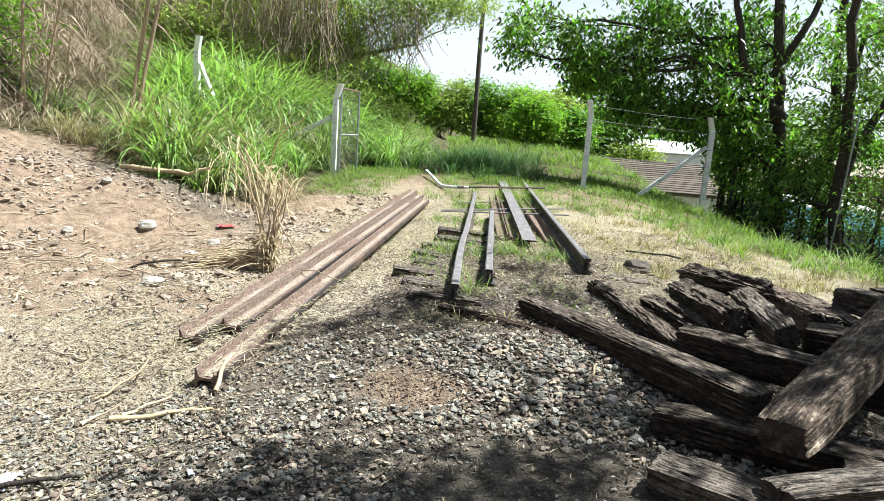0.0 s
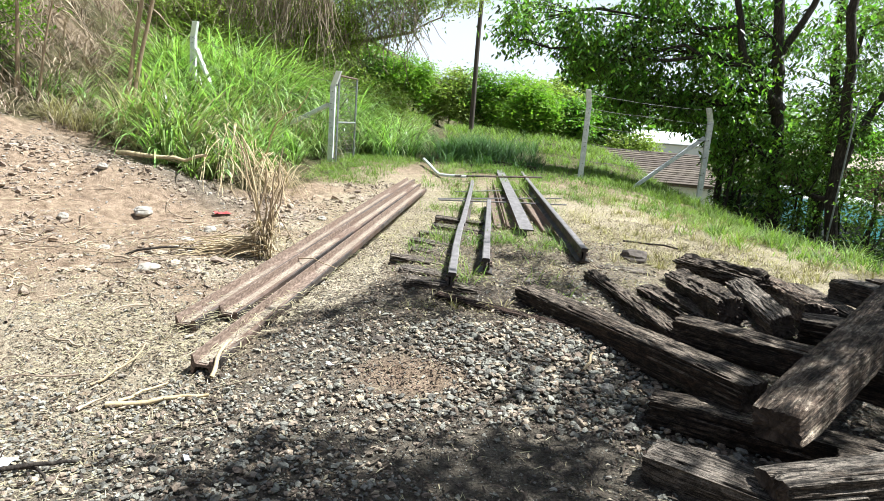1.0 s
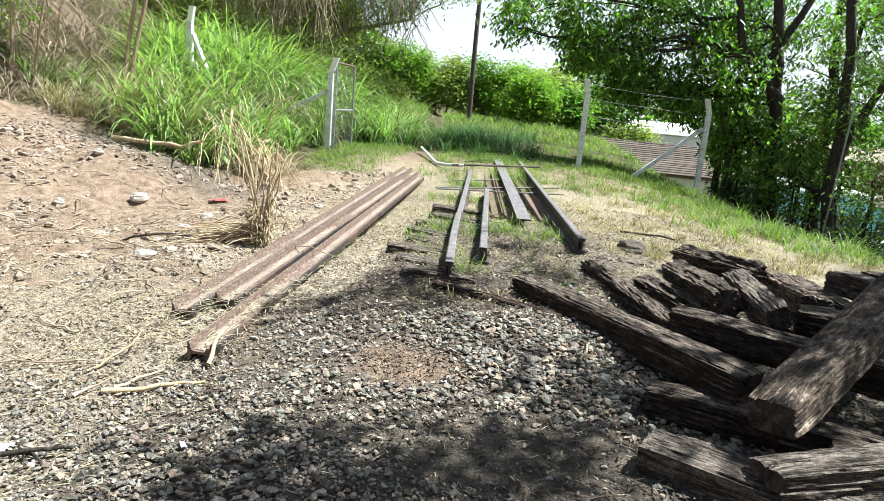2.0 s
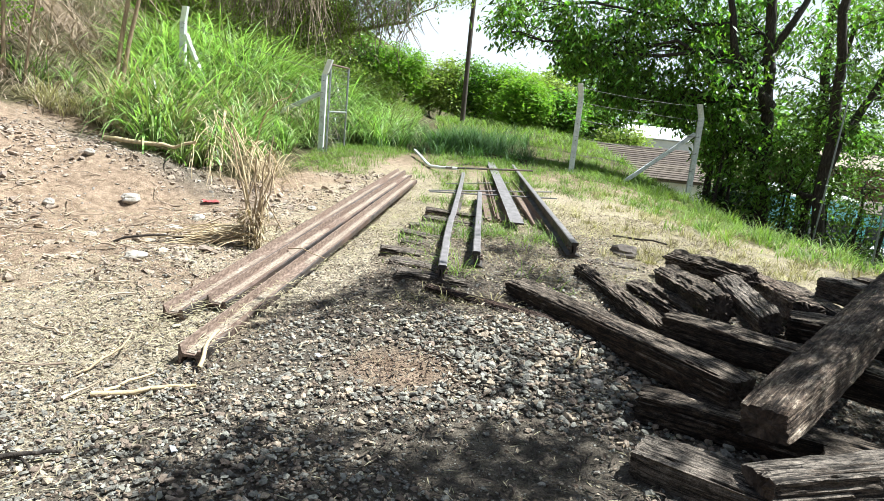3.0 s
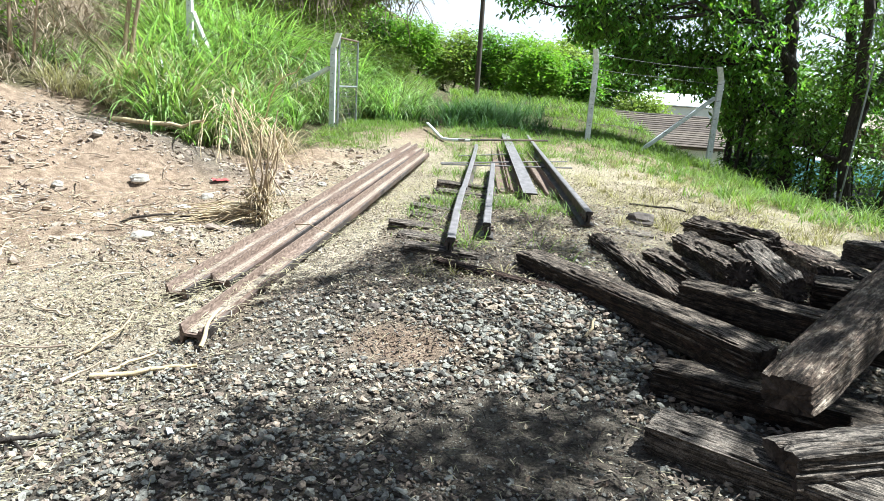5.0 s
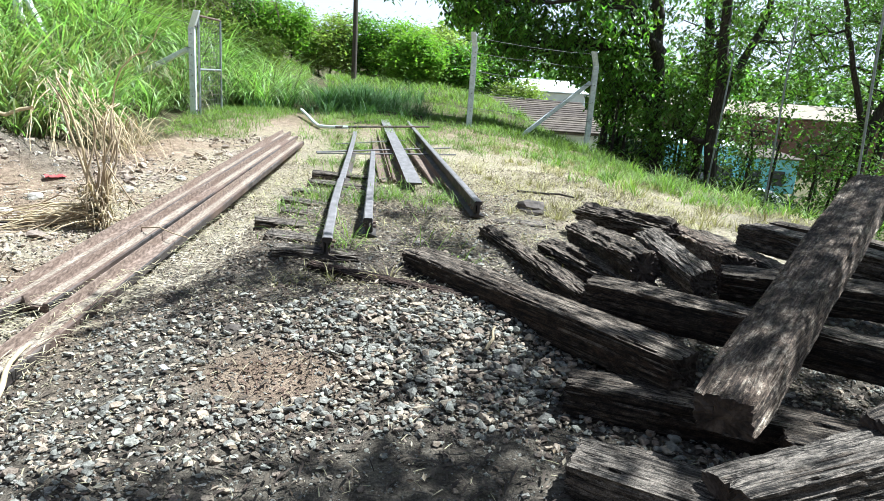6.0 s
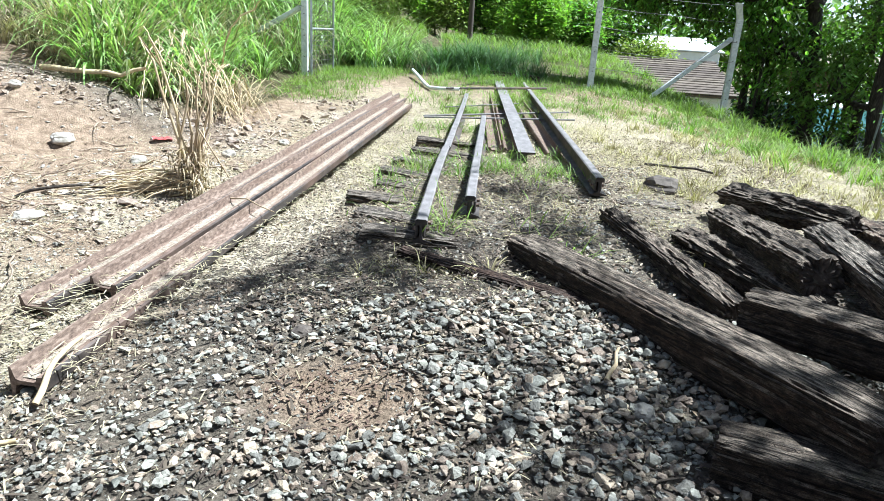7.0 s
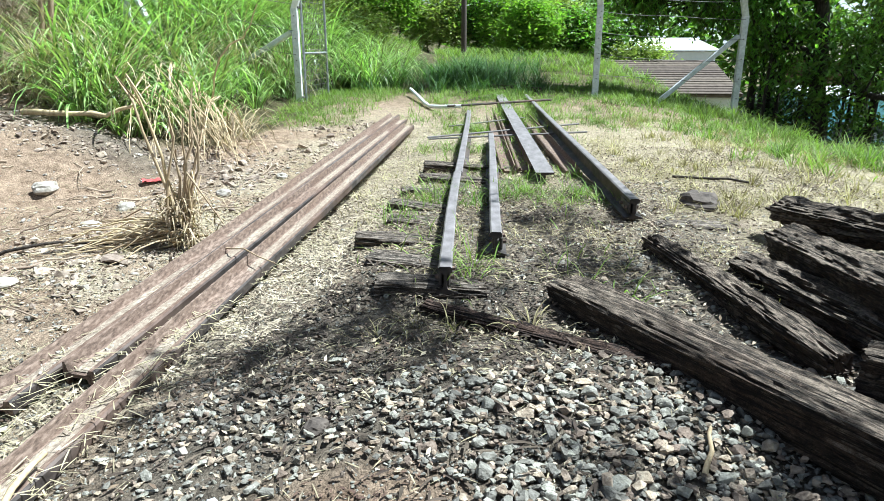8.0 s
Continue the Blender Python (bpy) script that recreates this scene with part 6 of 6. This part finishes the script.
creepers(640, -11.5, -5.4, 18.6, 19.8, 4.0, 6.8, 0.8, 3.2, "brown dead creepers hanging over the bank")
creepers(130, -5.6, -3.0, 19.6, 20.6, 3.4, 5.2, 0.5, 1.4, "brown dead creepers hanging under the crown")
creepers(560, -15, -9.2, 10.0, 17.5, 1.6, 6.5, 0.4, 1.7, "tangled dead creepers on the hillside", 0.5)
xy = scatter(15000, -16, -7.5, 7.5, 20, lambda x, y: 0.9 * sstep(-7.5, -8.3, x) * (y > grass_edge(x)))
n = len(xy)
grass("dead_brush", xy, rng.uniform(0.4, 1.3, n), rng.uniform(0.2, 1.3, n), rng.uniform(0.008, 0.02, n), M_VINE, "tangle of dead brown brush on the hillside", 4, 1.2, 0.5)
xy = scatter(6000, -16, -7.5, 10, 20, lambda x, y: np.clip(vnoise(x * 0.7, y * 0.7, 61) * 1.5 - 0.2, 0, 1))
n = len(xy)
grass("tall_grass", xy, rng.uniform(0.5, 1.2, n), rng.uniform(0.05, 0.6, n), rng.uniform(0.010, 0.022, n), M_GRASS, "patches of green grass on the hillside", 5, 1.5, 0.7)
tree("sapling", [([(-8.72, 11, g(-8.72, 11) - 0.1), (-8.66, 11, 2.4), (-8.58, 11, 4.6)], 0.038, 0.02)], [((-8.5, 11, 5.0), (0.8, 0.8, 0.6), 12)],
     0.12, M_LEAFDARK, M_BARKPALE, "thin brown-stemmed sapling at the bank's edge", "sapling", "saplings on the bank")
tree("sapling", [([(-8.42, 11.1, g(-8.42, 11.1) - 0.1), (-8.22, 11.1, 2.2), (-7.85, 11.1, 3.8)], 0.024, 0.014)], [((-7.9, 11.1, 4.3), (0.6, 0.6, 0.5), 8)],
     0.12, M_LEAFDARK, M_BARKPALE, "thin pale leaning sapling at the bank's edge", "sapling", "saplings on the bank")
tree("sapling", [([(-7.34, 12, g(-7.34, 12) - 0.1), (-7.12, 12, 2.3), (-6.75, 12, 4.2)], 0.05, 0.03), ([(-7.28, 12.05, g(-7.28, 12.05) - 0.1), (-6.98, 12.05, 2.3), (-6.5, 12.05, 4.2)], 0.045, 0.028)], [((-6.8, 12, 4.9), (1.0, 1.0, 0.6), 14)],
     0.12, M_LEAFDARK, M_BARKPALE, "twin-stemmed young tree standing in tall grass", "sapling", "saplings on the bank")
tree("shrub", [([(-9.6, 11.2, g(-9.6, 11.2) - 0.1), (-9.5, 11.2, 2.5)], 0.04, 0.02)], [((-9.4, 11.2, 2.3), (0.7, 0.6, 0.9), 26), ((-9.9, 11.4, 3.2), (0.8, 0.6, 0.8), 24)],
     0.11, M_LEAFLIGHT, M_BARK, "green leafy shrub on the hillside", "shrub")

# ---- bushes that close the track ----
for i, (x, y, w, h, mtl) in enumerate([(-10.5, 37, 2.2, 3.6, 0), (-8.2, 38, 2.0, 3.4, 0), (-6.0, 37.5, 2.0, 3.3, 0), (-4.0, 38, 2.0, 3.5, 0), (-2.0, 38.5, 2.0, 3.6, 0), (0.0, 38, 2.0, 3.5, 0), (2.0, 37, 1.9, 3.2, 0), (4.2, 36, 1.9, 3.0, 0), (0.7, 30.2, 1.25, 2.3, 1), (6.2, 35, 1.8, 2.6, 0), (2.6, 31.5, 1.2, 1.9, 0)]):
    z = g(x, y)
    tree("bush", [([(x - 0.3, y, z - 0.1), (x - 0.5, y, z + h * 0.6)], 0.05, 0.02), ([(x + 0.2, y, z - 0.1), (x + 0.5, y, z + h * 0.6)], 0.05, 0.02)],
         [((x, y, z + h * 0.68), (w * 0.7, 0.9, h * 0.28), 40), ((x - w * 0.35, y - 0.2, z + h * 0.36), (w * 0.5, 0.8, h * 0.3), 34), ((x + w * 0.35, y, z + h * 0.4), (w * 0.5, 0.8, h * 0.3), 34)],
         0.2, M_LEAFLIGHT if mtl else (M_LEAFDARK, M_LEAF, M_LEAFLIGHT)[i % 3], M_BARK, "lime-green leafy bush standing beside the track" if mtl else "dense green bush closing off the track", "bush", "bushes", clump=0.3, per=24, hang=0.2, dense=3.5)

# ---- street below ----
M_WALLWHITE = mat("white_plaster", [(0.7, 0.7, 0.68), (0.82, 0.82, 0.8)], 3, 0.9, 0.1, patch=0.3, patch_colour=(0.55, 0.54, 0.5))
M_TURQ = mat("turquoise_plaster", [(0.22, 0.52, 0.55), (0.3, 0.62, 0.66)], 3, 0.9, 0.1, patch=0.3, patch_colour=(0.35, 0.6, 0.62))
M_TILE = mat("brown_roof_tile", [(0.065, 0.05, 0.038), (0.135, 0.105, 0.081)], 5, 0.9, 0.3, vary=0.25)
M_SANDROOF = mat("sandy_sheet_roof", [(0.22, 0.175, 0.125), (0.31, 0.255, 0.19)], 3, 0.85, 0.1)
M_BRICKWALL = mat("red_brown_brick", [(0.12, 0.06, 0.042), (0.22, 0.12, 0.085)], 6, 0.9, 0.3)
M_GLASS = mat("dark_window_glass", [(0.02, 0.025, 0.03), (0.05, 0.06, 0.07)], 2, 0.1, 0.0, spec=0.6)
M_CARWHITE = mat("white_car_paint", [(0.74, 0.75, 0.76), (0.8, 0.81, 0.82)], 2, 0.3, 0.0, spec=0.5)
M_TYRE = mat("tyre_rubber", [(0.02, 0.02, 0.02), (0.05, 0.05, 0.05)], 10, 0.9, 0.1)
M_HUB = mat("grey_wheel_rim", [(0.3, 0.3, 0.31), (0.45, 0.45, 0.46)], 10, 0.4, 0.0, metal=0.6)


def house(x0, x1, y0, y1, z0, eave, ridge, wall_m, roof_m, label, courses=0, windows=0):
    """A low house, its roof sloping towards the track: walls, roof with courses, windows."""
    cx, cy = (x0 + x1) / 2, (y0 + y1) / 2
    root = empty("house", pose(cx, cy, z0))
    w, d = x1 - x0, y1 - y0
    part("wall", box_bm((w - 0.4, d - 0.5, eave - z0), (0, 0, (eave - z0) / 2), 0.02), wall_m, root)
    run, rise = d, ridge - eave
    tilt = math.degrees(math.atan2(rise, run))
    L = math.hypot(run, rise)
    roof = part("roof", box_bm((w, L, 0.08), (0, 0, (eave + ridge) / 2 - z0 + 0.062), 0.01, pose(0, 0, 0, tilt)), roof_m, root)
    for k in range(courses):
        t = (k + 0.5) / courses - 0.5
        part("tile_course", box_bm((w, L / courses * 1.15, 0.05), (0, t * run, (eave + ridge) / 2 + t * rise - z0 + 0.13), 0.01, pose(0, 0, 0, tilt - 6)), roof_m, roof)
    for k in range(windows):
        x = -w / 2 + w * (k + 1) / (windows + 1)
        win = part("window", box_bm((1.1, 0.08, 1.0), (x, -(d - 0.5) / 2 - 0.01, (eave - z0) * 0.55), 0.01), wall_m, root)
        part("pane", box_bm((0.95, 0.05, 0.85), (x, -(d - 0.5) / 2 - 0.04, (eave - z0) * 0.55), 0.0), M_GLASS, win)
    tagged(root, label, "house", "houses below the slope")


LOW = -4.3
house(2.2, 9.2, 29.5, 34, LOW, -0.75, 0.45, M_WALLWHITE, M_TILE, "low house with a brown tiled roof beyond the fence", 15, 3)
house(5.0, 12.5, 44, 50, LOW, 0.85, 1.6, M_WALLWHITE, M_WALLWHITE, "plain white building behind the tiled house", 0, 3)
house(14.6, 18.2, 34, 40, LOW, -1.15, -0.95, M_TURQ, M_WALLWHITE, "turquoise plastered house with a flat white roof", 0, 3)
house(19.2, 23.5, 37, 42, LOW, -1.9, -1.6, M_TURQ, M_TILE, "small turquoise house with a brown tiled roof", 0, 2)
house(20, 40, 46, 54, LOW, 0.2, 1.1, M_BRICKWALL, M_SANDROOF, "long brick building with a sandy sheet roof", 0, 5)
house(36.5, 48, 44, 52, LOW, -0.6, 1.0, M_WALLWHITE, M_TILE, "pale house with a brown roof", 0, 3)


def car(x, y, yaw, label):
    """A small parked car."""
    root = empty("car", pose(x, y, LOW, 0, 0, yaw))
    prof = [(-2.0, 0.3), (-2.05, 0.75), (-1.85, 0.95), (-1.35, 1.02), (-0.9, 1.42), (0.5, 1.46), (1.15, 1.02), (1.85, 0.86), (2.05, 0.65), (2.0, 0.3)]
    bm = bmesh.new()
    rings = [[bm.verts.new((px, sy * (0.82 if pz < 1.1 else 0.68), pz)) for px, pz in prof] for sy in (-1, 1)]
    k = len(prof)
    for i in range(k):
        bm.faces.new((rings[0][i], rings[0][(i + 1) % k], rings[1][(i + 1) % k], rings[1][i]))
    bm.faces.new(rings[0][::-1])
    bm.faces.new(rings[1])
    bmesh.ops.recalc_face_normals(bm, faces=bm.faces)
    bmesh.ops.bevel(bm, geom=list(bm.edges), offset=0.06, segments=2, affect="EDGES")
    part("body", bm, M_CARWHITE, root)
    for sy in (-1, 1):
        part("side_window", box_bm((1.5, 0.03, 0.3), (-0.1, sy * 0.735, 1.2), 0.0, pose(0, 0, 0, sy * 18)), M_GLASS, root)
    part("windscreen", box_bm((0.04, 1.15, 0.5), (0.86, 0, 1.24), 0.0, pose(0, 0, 0, 0, -55)), M_GLASS, root)
    for px in (-1.25, 1.25):
        for sy in (-1, 1):
            wheel = part("wheel", rod_bm((px, sy * 0.7, 0.3), (px, sy * 0.86, 0.3), 0.3, 18), M_TYRE, root)
            part("rim", rod_bm((px, sy * 0.862, 0.3), (px, sy * 0.875, 0.3), 0.18, 14), M_HUB, wheel)
    tagged(root, label, "car", "parked cars")


car(14.5, 29.5, 10, "small white car parked below the slope")
car(17.6, 31.5, 5, "small white car parked below the slope")
car(12.6, 33.0, 80, "small white car parked beside a house")


def far_wood():
    n = 38000
    x = rng.uniform(-60, 120, n)
    y = 62 + rng.normal(0, 4, n)
    top = 5.0 + 2.5 * vnoise(x * 0.12, x * 0 + 3, 71) + 1.2 * vnoise(x * 0.4, x * 0, 72)
    z = -5 + (top + 5) * rng.uniform(0, 1, n) ** 0.7
    me = leaf_mesh("distant_wood", np.stack([x, y, z], 1), rng.uniform(0.5, 1.1, n), 0.1, 0.7)
    tagged(part("distant_wood", me, M_LEAFMID), "distant green woodland behind the houses", "woodland", kind="stuff")


far_wood()
